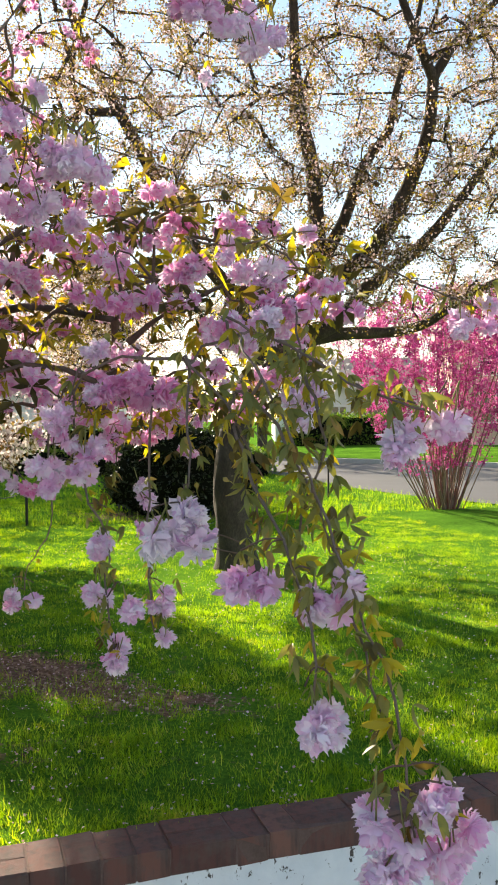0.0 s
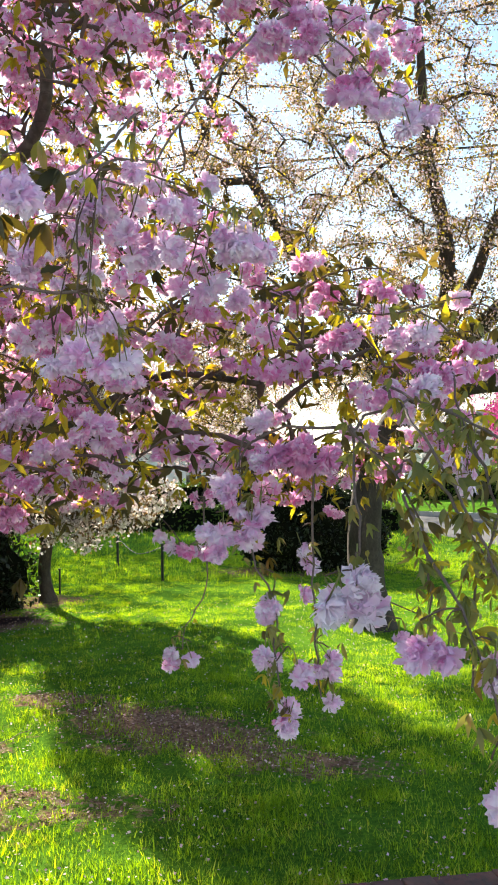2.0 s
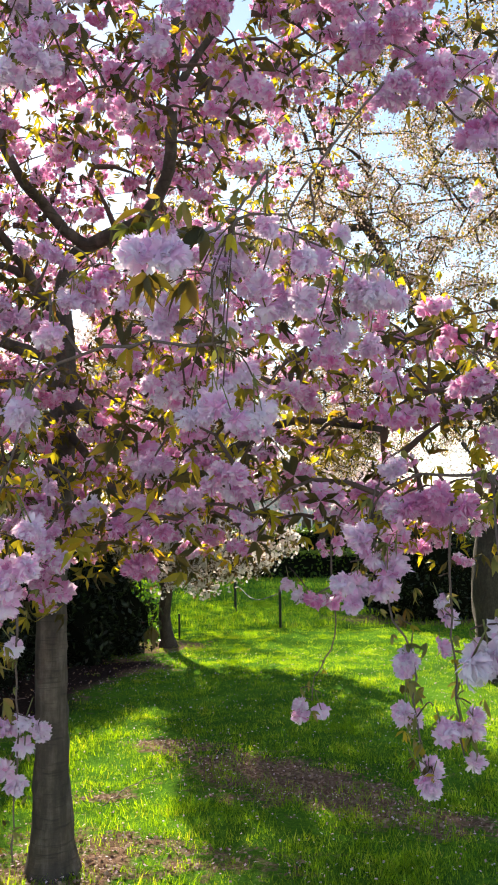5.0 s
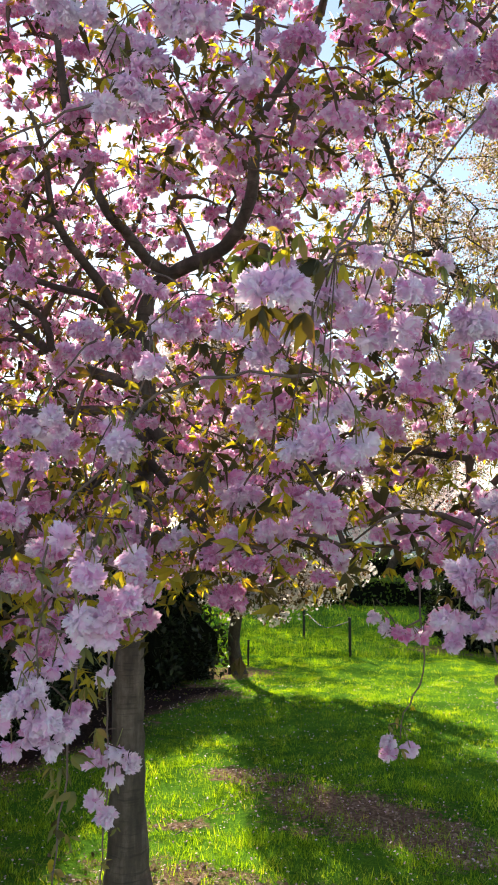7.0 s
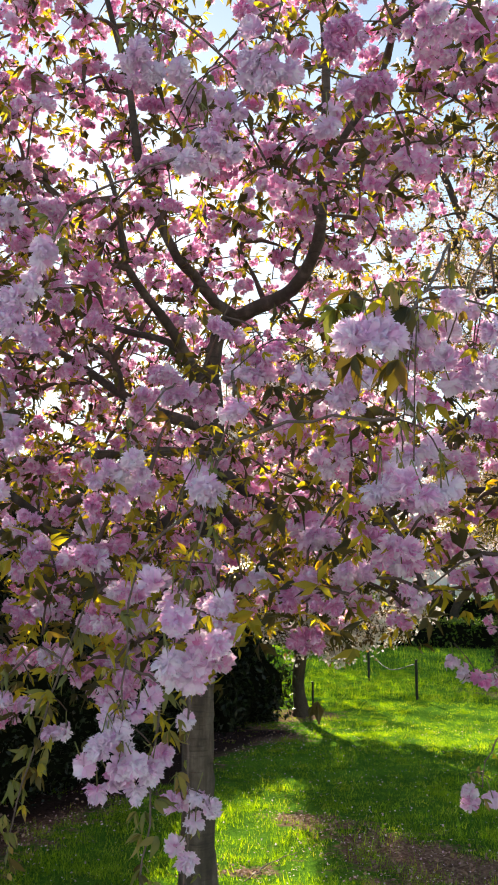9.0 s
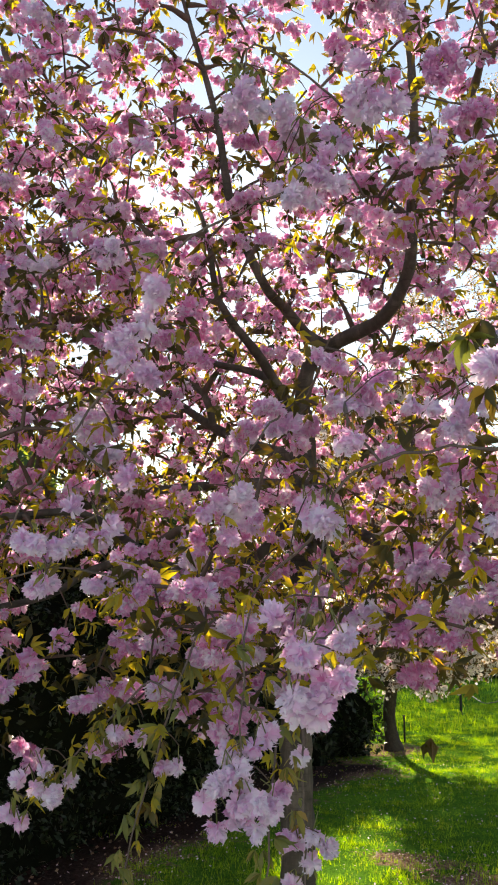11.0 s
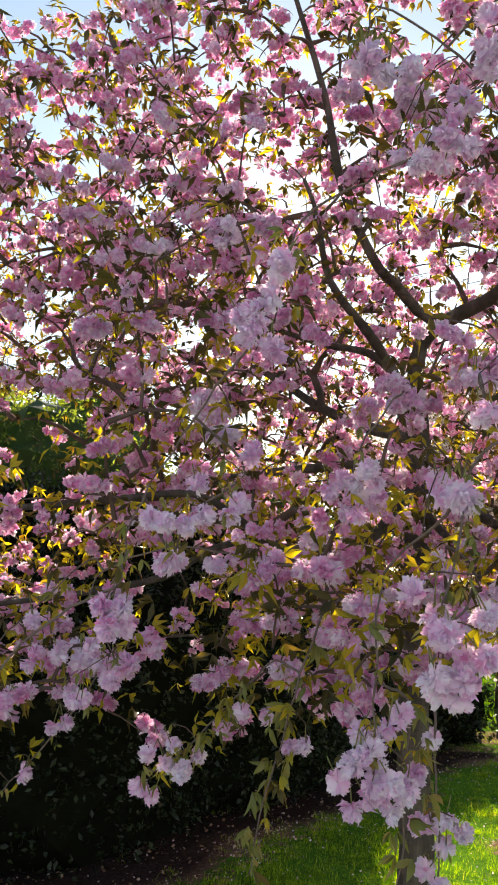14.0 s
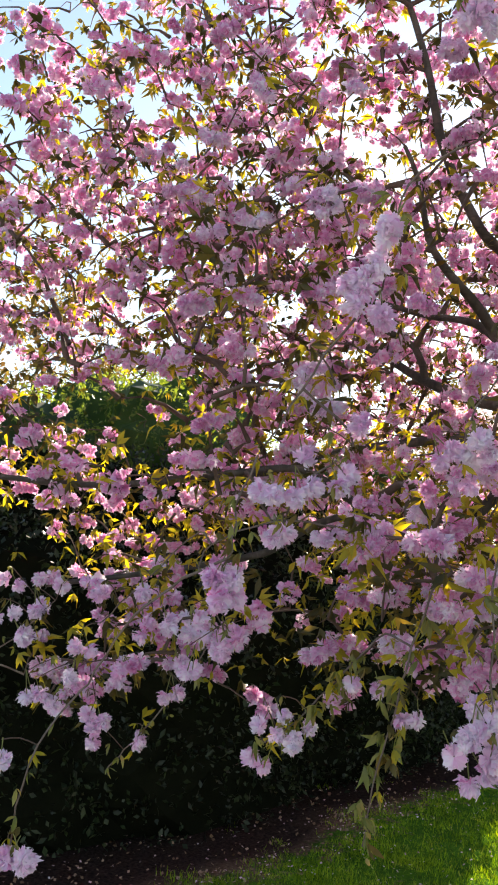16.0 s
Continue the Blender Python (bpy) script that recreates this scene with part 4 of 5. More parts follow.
bough([(-0.13, 1.81, 1.78), (-0.04, 1.71, 1.74), (0.07, 1.71, 1.76), (0.14, 1.76, 1.78)],
      [(-0.04, 1.71, 1.73, 2), (-0.00, 1.71, 1.70, 3), (0.04, 1.71, 1.72, 2), (0.12, 1.76, 1.77, 1), (-0.02, 1.71, 1.68, 1)], 0.04)
bough([(-0.46, 1.19, 1.88), (-0.40, 1.20, 1.88), (-0.33, 1.21, 1.85)],
      [(-0.51, 1.29, 1.91, 2), (-0.41, 1.20, 1.88, 1), (-0.48, 1.29, 1.87, 2), (-0.34, 1.16, 1.81, 1), (-0.53, 1.24, 1.79, 2), (-0.49, 1.24, 1.75, 3), (-0.43, 1.25, 1.78, 2), (-0.38, 1.21, 1.76, 2), (-0.50, 1.25, 1.67, 2), (-0.45, 1.10, 1.58, 2), (-0.53, 1.19, 1.61, 2), (-0.27, 1.27, 1.80, 3), (-0.24, 1.28, 1.78, 1)], 0.05)
bough([(-0.16, 1.63, 2.24), (-0.10, 1.64, 2.18), (-0.01, 1.65, 2.14)],
      [(-0.15, 1.63, 2.30, 3), (-0.12, 1.63, 2.23, 2), (-0.07, 1.64, 2.28, 2), (-0.02, 1.65, 2.15, 2), (-0.06, 1.64, 2.15, 1), (0.01, 1.66, 2.14, 1)], 0.05)
bough([(-0.42, 1.24, 1.98), (-0.41, 1.03, 1.84), (-0.405, 0.88, 1.76), (-0.402, 0.76, 1.73)],
      [(-0.416, 0.722, 1.692, 1), (-0.386, 0.726, 1.690, 1), (-0.400, 0.738, 1.712, 1), (-0.398, 0.716, 1.684, 1)], 0.09, 0.86)
bough([(-0.38, 1.41, 1.95), (-0.45, 1.29, 1.89), (-0.49, 1.22, 1.87), (-0.51, 1.23, 1.71)],
      [(-0.48, 1.23, 1.85, 2), (-0.45, 1.29, 1.85, 2), (-0.48, 1.28, 1.82, 2), (-0.41, 1.30, 1.91, 2), (-0.37, 1.32, 1.86, 2), (-0.40, 1.32, 1.79, 3), (-0.37, 1.33, 1.79, 2), (-0.28, 1.41, 1.84, 3), (-0.24, 1.42, 1.82, 2), (-0.49, 1.20, 1.61, 2), (-0.44, 1.22, 1.61, 2), (-0.48, 1.25, 1.67, 2), (-0.59, 1.25, 1.79, 2), (-0.60, 1.25, 1.77, 2)], 0.05)
bough([(-0.76, 1.15, 1.66), (-0.76, 1.06, 1.52), (-0.77, 1.02, 1.42), (-0.79, 1.08, 1.31)],
      [(-0.79, 1.01, 1.44, 2), (-0.72, 1.03, 1.44, 2), (-0.76, 1.00, 1.40, 2), (-0.78, 1.00, 1.36, 2), (-0.72, 1.02, 1.37, 2), (-0.75, 1.03, 1.33, 2), (-0.78, 1.03, 1.33, 1)], 0.035)
bough([(-0.95, 1.21, 1.49), (-0.96, 1.19, 1.35), (-0.97, 1.20, 1.22)],
      [(-0.98, 1.18, 1.20, 2), (-0.95, 1.20, 1.17, 2), (-0.97, 1.19, 1.16, 1), (-0.96, 1.24, 1.26, 2)], 0.045)
bough([(-0.96, 1.44, 1.39), (-0.98, 1.45, 1.20), (-0.98, 1.46, 1.07), (-0.99, 1.47, 0.97), (-1.01, 1.49, 0.79)],
      [(-0.98, 1.45, 1.20, 1), (-1.00, 1.46, 1.06, 2), (-0.97, 1.47, 1.06, 1), (-0.96, 1.48, 1.02, 2), (-1.00, 1.47, 0.95, 2)], 0.06)
bough([(-0.95, 1.29, 1.28), (-0.97, 1.30, 1.11), (-0.99, 1.31, 0.96), (-1.01, 1.32, 0.85)],
      [(-0.95, 1.30, 1.16, 1)], 0.04, 1.0, 1.4)
bough([(-0.77, 1.19, 1.80), (-0.75, 1.15, 1.73), (-0.79, 1.15, 1.63)],
      [(-0.73, 1.13, 1.73, 1), (-0.77, 1.10, 1.61, 2), (-0.76, 1.11, 1.59, 1)], 0.05)
bough([(-0.29, 1.50, 1.49), (-0.31, 1.45, 1.40)],
      [(-0.30, 1.42, 1.39, 2), (-0.26, 1.44, 1.37, 2), (-0.25, 1.51, 1.51, 2), (-0.32, 1.42, 1.32, 1), (-0.27, 1.44, 1.31, 1)], 0.05)
bough([(-0.78, 1.23, 2.31), (-0.82, 1.17, 2.23), (-0.85, 1.17, 2.19)],
      [(-0.81, 1.17, 2.23, 3), (-0.78, 1.19, 2.21, 2), (-0.85, 1.17, 2.19, 2), (-0.84, 1.17, 2.17, 1), (-0.80, 1.19, 2.18, 2), (-0.64, 1.38, 2.36, 2), (-0.79, 1.23, 2.31, 2), (-0.66, 1.38, 2.33, 2)], 0.05)
bough([(-1.05, 1.11, 2.10), (-1.05, 1.07, 2.02), (-1.08, 1.07, 1.91)],
      [(-1.04, 1.04, 2.01, 2), (-1.05, 1.04, 1.98, 1), (-1.08, 1.04, 1.92, 3), (-1.05, 1.05, 1.94, 2), (-1.09, 1.04, 1.88, 2), (-1.07, 1.06, 1.87, 2), (-1.13, 1.04, 1.92, 1)], 0.05)
bough([(-1.32, 1.00, 1.59), (-1.31, 0.97, 1.50), (-1.31, 0.95, 1.46)],
      [(-1.32, 0.95, 1.44, 3), (-1.32, 0.95, 1.41, 2), (-1.30, 0.96, 1.43, 1)], 0.03)
bough([(-1.08, 1.46, 1.82), (-1.10, 1.40, 1.74), (-1.10, 1.36, 1.65)],
      [(-1.13, 1.34, 1.67, 2), (-1.08, 1.37, 1.69, 2), (-1.10, 1.36, 1.65, 2), (-1.06, 1.39, 1.67, 1), (-1.09, 1.38, 1.61, 1), (-0.88, 1.27, 1.64, 2), (-0.88, 1.27, 1.62, 1)], 0.05)
bough([(-1.21, 1.17, 1.67), (-1.24, 1.10, 1.61), (-1.31, 1.08, 1.53)],
      [(-1.21, 1.12, 1.61, 2), (-1.27, 1.09, 1.59, 2), (-1.32, 1.06, 1.58, 2), (-1.34, 1.12, 1.51, 2), (-1.35, 1.20, 1.66, 1), (-1.18, 1.18, 1.70, 2)], 0.04)
bough([(-1.23, 1.44, 1.37), (-1.26, 1.41, 1.26), (-1.30, 1.41, 1.13), (-1.34, 1.41, 1.02), (-1.37, 1.42, 0.90)],
      [(-1.25, 1.44, 1.16, 1), (-1.28, 1.43, 1.16, 1)], 0.034, 1.0, 1.45)
bough([(-1.36, 1.46, 1.31), (-1.41, 1.41, 1.24), (-1.47, 1.36, 1.16), (-1.54, 1.31, 1.09)],
      [(-1.39, 1.41, 1.22, 1), (-1.43, 1.39, 1.18, 1), (-1.49, 1.34, 1.10, 2), (-1.53, 1.31, 1.12, 2), (-1.56, 1.31, 1.06, 2), (-1.34, 1.44, 1.21, 1), (-1.46, 1.36, 1.13, 1), (-1.51, 1.33, 1.15, 1)], 0.028, 0.9, 1.35)
bough([(-1.00, 1.22, 1.25), (-0.98, 1.21, 1.20)],
      [(-0.98, 1.19, 1.19, 2), (-0.95, 1.22, 1.14, 3), (-1.00, 1.19, 1.14, 2), (-1.02, 1.17, 1.16, 1), (-0.93, 1.23, 1.15, 1), (-1.01, 1.22, 1.23, 1)], 0.06)
bough([(-1.73, 1.31, 1.49), (-1.69, 1.29, 1.38), (-1.67, 1.33, 1.30)],
      [(-1.73, 1.28, 1.33, 2), (-1.67, 1.33, 1.28, 2), (-1.75, 1.29, 1.24, 2), (-1.65, 1.34, 1.30, 1), (-1.69, 1.32, 1.27, 1)], 0.04)
bough([(-0.90, 1.12, 2.46), (-0.90, 1.08, 2.37)],
      [(-0.91, 1.08, 2.36, 2), (-0.88, 1.11, 2.34, 2), (-0.85, 1.12, 2.34, 2), (-0.92, 1.08, 2.34, 1)], 0.03)
bough([(-0.67, 1.16, 2.42), (-0.68, 1.13, 2.34)],
      [(-0.70, 1.12, 2.33, 2), (-0.70, 1.13, 2.29, 2), (-0.67, 1.15, 2.30, 2), (-0.71, 1.12, 2.30, 1), (-0.91, 1.33, 2.33, 3), (-0.94, 1.32, 2.31, 2), (-0.88, 1.35, 2.32, 2), (-0.96, 1.31, 2.29, 1)], 0.04)
bough([(-0.87, 1.56, 1.96), (-0.89, 1.56, 1.92)],
      [(-0.91, 1.55, 1.91, 2), (-0.89, 1.56, 1.91, 3), (-0.87, 1.58, 1.89, 1), (-0.75, 1.13, 1.72, 1), (-0.69, 1.35, 1.83, 3)], 0.05)
bough([(-1.91, 1.43, 1.52), (-1.97, 1.33, 1.41), (-2.01, 1.24, 1.32)],
      [(-2.00, 1.24, 1.38, 2), (-1.93, 1.30, 1.41, 2), (-2.04, 1.22, 1.27, 2), (-1.94, 1.30, 1.31, 3), (-1.90, 1.34, 1.32, 2), (-1.84, 1.40, 1.31, 2), (-1.79, 1.45, 1.27, 2), (-1.98, 1.29, 1.20, 3), (-2.07, 1.21, 1.20, 2), (-1.89, 1.38, 1.22, 2)], 0.05)
bough([(-1.83, 1.42, 1.26), (-1.90, 1.38, 1.14), (-2.01, 1.31, 1.00), (-2.03, 1.29, 0.97)],
      [(-2.04, 1.26, 1.09, 2), (-2.05, 1.26, 1.05, 2), (-1.90, 1.37, 1.16, 2), (-1.97, 1.33, 1.04, 1), (-2.10, 1.20, 1.13, 2), (-2.13, 1.16, 1.15, 1), (-2.16, 1.14, 1.16, 2)], 0.05)
bough([(-1.64, 0.91, 1.22), (-1.65, 0.85, 1.16), (-1.66, 0.81, 1.07), (-1.67, 0.80, 0.97)],
      [(-1.66, 0.81, 0.96, 2), (-1.68, 0.80, 0.94, 1), (-1.67, 0.77, 1.11, 1)], 0.08)
bough([(-2.37, 1.07, 1.20), (-2.26, 1.16, 1.27), (-2.17, 1.22, 1.37)],
      [(-2.27, 1.14, 1.33, 2), (-2.25, 1.17, 1.27, 2), (-2.21, 1.19, 1.36, 2), (-2.16, 1.23, 1.39, 2), (-2.25, 1.14, 1.41, 2)], 0.05)
bough([(-0.10, 1.35, 1.50), (-0.03, 1.25, 1.42), (0.00, 1.20, 1.36), (0.01, 1.18, 1.28), (0.01, 1.17, 1.23)],
      [(-0.02, 1.50, 1.13, 1), (0.03, 1.50, 1.13, 1)], 0.026, 0.8)
bough([(0.07, 1.30, 1.50), (0.09, 1.20, 1.43), (0.10, 1.15, 1.37), (0.07, 1.13, 1.29), (0.06, 1.12, 1.21), (0.06, 1.10, 1.15)], [], 0.026)
bough([(-0.01, 1.25, 1.44), (0.04, 1.15, 1.39), (0.07, 1.10, 1.33), (0.11, 1.05, 1.23), (0.13, 1.00, 1.13), (0.16, 0.97, 1.03)], [], 0.024)
bough([(0.16, 1.30, 1.45), (0.19, 1.20, 1.44), (0.22, 1.15, 1.42)], [], 0.028)
bough([(0.037, 1.911, 1.788), (0.169, 1.81, 1.772), (0.255, 1.708, 1.703), (0.369, 1.556, 1.614), (0.399, 1.505, 1.593)],
      [(0.365, 1.505, 1.564, 2), (0.394, 1.505, 1.584, 2), (0.42, 1.506, 1.598, 1), (0.41, 1.504, 1.557, 1)], 0.09, 0.9, 1.3)
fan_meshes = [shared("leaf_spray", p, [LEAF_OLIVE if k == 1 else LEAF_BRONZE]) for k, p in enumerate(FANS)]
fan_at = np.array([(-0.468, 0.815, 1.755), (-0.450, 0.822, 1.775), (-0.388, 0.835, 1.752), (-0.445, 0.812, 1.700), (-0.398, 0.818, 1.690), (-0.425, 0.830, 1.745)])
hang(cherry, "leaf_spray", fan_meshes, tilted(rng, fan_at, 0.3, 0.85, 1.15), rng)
bag = Bag()
spots = np.vstack([w[::4] for w in ways_in])
spots = spots[spots[:, 1] > 1.45] + rng.normal(size=(int((spots[:, 1] > 1.45).sum()), 3)) * 0.03
scatter_kinds(bag, FINE, tilted(rng, spots[spots[:, 1] < 1.9], 0.35, 0.75, 1.05), rng)
scatter_kinds(bag, PLAIN, tilted(rng, spots[spots[:, 1] >= 1.9], 0.35, 0.75, 1.05), rng)
under(cherry, tagged(bag.link("shoot_blossoms", PETALS, None, False), kind="stuff"))
under(cherry, tagged(stems_bag.link("stalk_growth", [TWIG]), kind="stuff"))
under(cherry, tagged(sk.twigs(first).link("twig_growth", [TWIG]), kind="stuff"))

# the larger tree behind, its blossom fading among bronze young leaves
big = thing("blossom_tree", -0.11, 8.25, 0, "spreading old tree with fading pale blossom and bronze leaves", "tree")
bk = Skeleton(21)
bk.line_of_limbs = []


def old_limb(name, line, r0, r1):
    """A limb of the large old tree; the first one is its trunk."""
    n = len(bk.chains)
    bk.line_of_limbs.append(smooth_line(line, 0.06))
    bk.limb(wood(big, name, line, r0 * (1.05 if n == 0 else 1.28), r1 * (1.0 if n in (0, 2) else 0.85), OLD_BARK, 14 if n == 0 else 9, n, 0.08 if n == 0 else 0.0, 0.12))


old_limb("trunk", [(-0.11, 8.25, -0.05), (-0.18, 8.23, 0.85), (-0.07, 8.22, 1.5), (0.18, 8.22, 1.98), (0.36, 8.22, 2.16)], 0.165, 0.13)
old_limb("limb", [(0.28, 8.22, 2.10), (0.47, 8.13, 2.48), (0.62, 8.04, 2.82), (0.58, 7.80, 3.55), (0.42, 7.47, 4.18), (0.36, 7.09, 4.90), (0.30, 6.8, 5.6)], 0.090, 0.02)
old_limb("limb", [(0.30, 8.22, 2.10), (0.63, 8.13, 2.53), (0.95, 7.94, 2.78), (1.23, 7.64, 3.10), (1.47, 7.26, 3.71), (1.49, 7.07, 4.19)], 0.085, 0.045)
old_limb("limb", [(1.49, 7.08, 4.15), (1.33, 6.88, 4.37), (1.10, 6.62, 4.75), (0.95, 6.4, 5.3)], 0.036, 0.012)
old_limb("limb", [(1.49, 7.08, 4.15), (1.70, 6.98, 4.46), (2.10, 6.82, 4.80)], 0.036, 0.022)
old_limb("limb", [(0.34, 8.22, 2.12), (0.80, 8.23, 2.30), (1.12, 8.23, 2.64), (1.58, 8.14, 3.00), (1.92, 8.05, 3.39), (2.40, 7.95, 4.05)], 0.075, 0.035)
old_limb("limb", [(0.36, 8.22, 2.10), (0.86, 8.32, 2.22), (1.41, 8.42, 2.25), (1.75, 8.33, 2.35), (2.07, 8.23, 2.58), (2.60, 8.10, 2.80)], 0.062, 0.030)
old_limb("limb", [(0.24, 8.22, 2.06), (-0.11, 8.13, 2.53), (-0.57, 8.04, 3.09), (-0.96, 7.86, 3.81), (-1.21, 7.88, 4.26), (-1.46, 7.89, 4.72), (-1.66, 7.90, 5.30), (-1.86, 7.95, 5.9), (-1.95, 8.0, 6.6)], 0.070, 0.02)
old_limb("limb", [(-1.16, 7.87, 4.16), (-1.54, 7.98, 4.25), (-1.62, 8.09, 4.70), (-1.50, 8.10, 5.20), (-1.42, 8.15, 5.8), (-1.5, 8.2, 6.4)], 0.030, 0.01)
# low back limb, hidden from sight, added to carry crown that shades the lawn
old_limb("limb", [(0.20, 8.24, 2.05), (-0.10, 8.9, 2.45), (-0.45, 9.9, 2.65), (-0.85, 11.2, 2.85)], 0.060, 0.020)
old_limb("limb", [(0.62, 8.04, 2.77), (0.86, 7.85, 3.19), (0.99, 7.66, 3.59), (1.20, 7.46, 3.87), (1.22, 7.27, 4.1), (1.35, 7.0, 4.6), (1.4, 6.8, 5.1)], 0.055, 0.012)
first = len(bk.chains)
# the last two clumps are hidden ones, added to shade the lawn
bk.reach(in_ellipsoids(bk.rng, [(0.4, 7.6, 4.6, 3.4, 2.3, 2.2, 1350), (1.6, 7.8, 3.2, 1.9, 1.2, 0.9, 260), (0.9, 8.0, 2.6, 1.6, 0.9, 0.5, 160), (-0.9, 7.6, 3.5, 1.6, 1.0, 0.9, 200), (-0.8, 11.4, 2.75, 1.7, 1.1, 0.55, 230), (-1.75, 9.3, 2.55, 0.55, 0.9, 0.7, 420)]), 0.1, 0.0, 0.15, 3.0)
under(big, tagged(bk.twigs(first, 0.0030, 0.0036).link("twig_growth", [OLD_BARK]), kind="stuff"))


def tuft(rng, count, size, spread, mats=(0,), weights=None):
    """A loose tuft of small petals or leaflets."""
    bag = Bag()
    for i in range(count):
        k, w = size * rng.uniform(0.7, 1.3), size * rng.uniform(0.5, 0.9)
        V = np.array([(0, -0.1 * w, 0), (0.62 * k, -w / 2, 0.12 * k), (k, 0.15 * w, 0.02 * k), (0.5 * k, w / 2, 0.15 * k)])
        turn = np.array(Euler(tuple(rng.uniform(0, 6.28, 3))).to_matrix())
        bag.add(V @ turn.T + rng.normal(size=3) * spread, np.array([(0, 1, 2), (0, 2, 3)]), int(rng.choice(mats, p=weights)))
    return bag.arrays()


rng = np.random.default_rng(31)
TUFTS = [tuft(rng, 11, 0.020, 0.027, (0, 1, 2), (0.50, 0.38, 0.12)) for _ in range(6)]
spots = bk.spurs(first, 0.021, 0.05, 0.04)
bare_wood = np.vstack(bk.line_of_limbs)
clear = np.array([np.min(np.linalg.norm(bare_wood - p, axis=1)) > 0.20 for p in spots])
spots = spots[clear | (rng.random(len(spots)) < 0.15)]
bag = Bag()
scatter_kinds(bag, TUFTS, tilted(rng, spots, 1.0, 0.75, 1.45), rng)
under(big, tagged(bag.link("faded_blossom_and_leaves", [FADED, YOUNG_LEAF, LEAF_GOLD], None, False), kind="stuff"))

# the small white-blossomed tree further back
small = thing("small_tree", -3.83, 9.6, 0, "small dark-trunked tree with white blossom on the lawn", "tree")
ss = Skeleton(41)
for n, (name, line, r0, r1) in enumerate([
    ("trunk", [(-3.83, 9.62, -0.03), (-3.88, 9.62, 0.35), (-3.84, 9.6, 0.62), (-3.80, 9.6, 0.85), (-3.72, 9.6, 1.3)], 0.078, 0.055),
    ("limb", [(-3.76, 9.6, 1.15), (-3.4, 9.5, 1.7), (-3.0, 9.4, 2.1), (-2.6, 9.3, 2.4)], 0.05, 0.02),
    ("limb", [(-3.74, 9.6, 1.2), (-3.6, 9.6, 1.8), (-3.3, 9.7, 2.6), (-3.1, 9.8, 3.6)], 0.05, 0.02),
    ("limb", [(-3.84, 9.6, 0.66), (-3.98, 9.55, 0.92), (-4.15, 9.5, 1.4), (-4.4, 9.4, 1.9)], 0.045, 0.02),
    ("limb", [(-3.83, 9.6, 0.70), (-3.62, 9.45, 0.92), (-3.3, 9.3, 1.02), (-2.9, 9.2, 0.98)], 0.028, 0.008),
    ("limb", [(-3.92, 9.56, 0.82), (-4.15, 9.45, 0.98), (-4.5, 9.35, 0.95)], 0.024, 0.008),
    ("limb", [(-3.78, 9.6, 1.0), (-3.4, 9.2, 1.25), (-3.0, 9.0, 1.3)], 0.03, 0.012),
]):
    ss.limb(wood(small, name, line, r0, r1, OLD_BARK, 10, n, 0.05 if n == 0 else 0.0, 0.1))
first = len(ss.chains)
ss.reach(in_ellipsoids(ss.rng, [(-3.98, 9.80, 2.95, 1.0, 1.15, 1.50, 1350), (-4.0, 9.9, 3.85, 0.8, 0.85, 0.65, 420), (-3.3, 9.3, 1.22, 1.2, 0.6, 0.42, 300), (-4.5, 9.3, 1.15, 0.65, 0.45, 0.45, 170), (-3.35, 9.25, 0.95, 0.65, 0.4, 0.3, 110)]), 0.15, 0.2, 0.15)
under(small, tagged(ss.twigs(first, 0.002, 0.003).link("twig_growth", [OLD_BARK]), kind="stuff"))
WTUFT = [tuft(rng, 14, 0.040, 0.035, (0, 1), (0.72, 0.28)) for _ in range(5)]
bag = Bag()
scatter_kinds(bag, WTUFT, tilted(rng, ss.spurs(first, 0.045, 0.1, 0.025), 1.0, 0.8, 1.5), rng)
under(small, tagged(bag.link("white_blossom", [WHITE_BLOSSOM, YOUNG_LEAF], None, False), kind="stuff"))


# ---- shrubs and hedges ----
def lumpy(rng, centre, radii, lumps=0.12, seed=0):
    """A lumpy rounded body: its mesh, and a function for places on its skin."""
    bm = bmesh.new()
    bmesh.ops.create_icosphere(bm, subdivisions=4, radius=1.0)
    for v in bm.verts:
        n = noise.noise(v.co * 2.1 + Vector((seed * 3.1, 0, 0))) + 0.5 * noise.noise(v.co * 5.3 + Vector((0, seed, 0)))
        v.co *= 1 + lumps * 2 * n
        v.co = Vector(centre) + Vector([v.co[k] * radii[k] for k in range(3)])
    bm.faces.ensure_lookup_table()
    return bm


def leaf_skin(bm, count, size, rng, depth=0.1):
    """Leaves over the faces of a body, poking out at all angles."""
    bmesh.ops.triangulate(bm, faces=bm.faces[:])
    P = np.array([[list(l.vert.co) for l in f.loops] for f in bm.faces])
    N = np.array([list(f.normal) for f in bm.faces])
    area = np.linalg.norm(np.cross(P[:, 1] - P[:, 0], P[:, 2] - P[:, 0]), axis=1)
    k = rng.choice(len(P), count, p=area / area.sum())
    a, b = np.sqrt(rng.random(count)), rng.random(count)
    at = P[k, 0] * (1 - a)[:, None] + P[k, 1] * (a * (1 - b))[:, None] + P[k, 2] * (a * b)[:, None]
    at += N[k] * rng.uniform(-depth, depth * 0.8, count)[:, None]
    return frames_to(N[k] + rng.normal(size=(count, 3)) * 0.9, rng.uniform(0, 6.28, count), size * rng.uniform(0.6, 1.4, count), at)


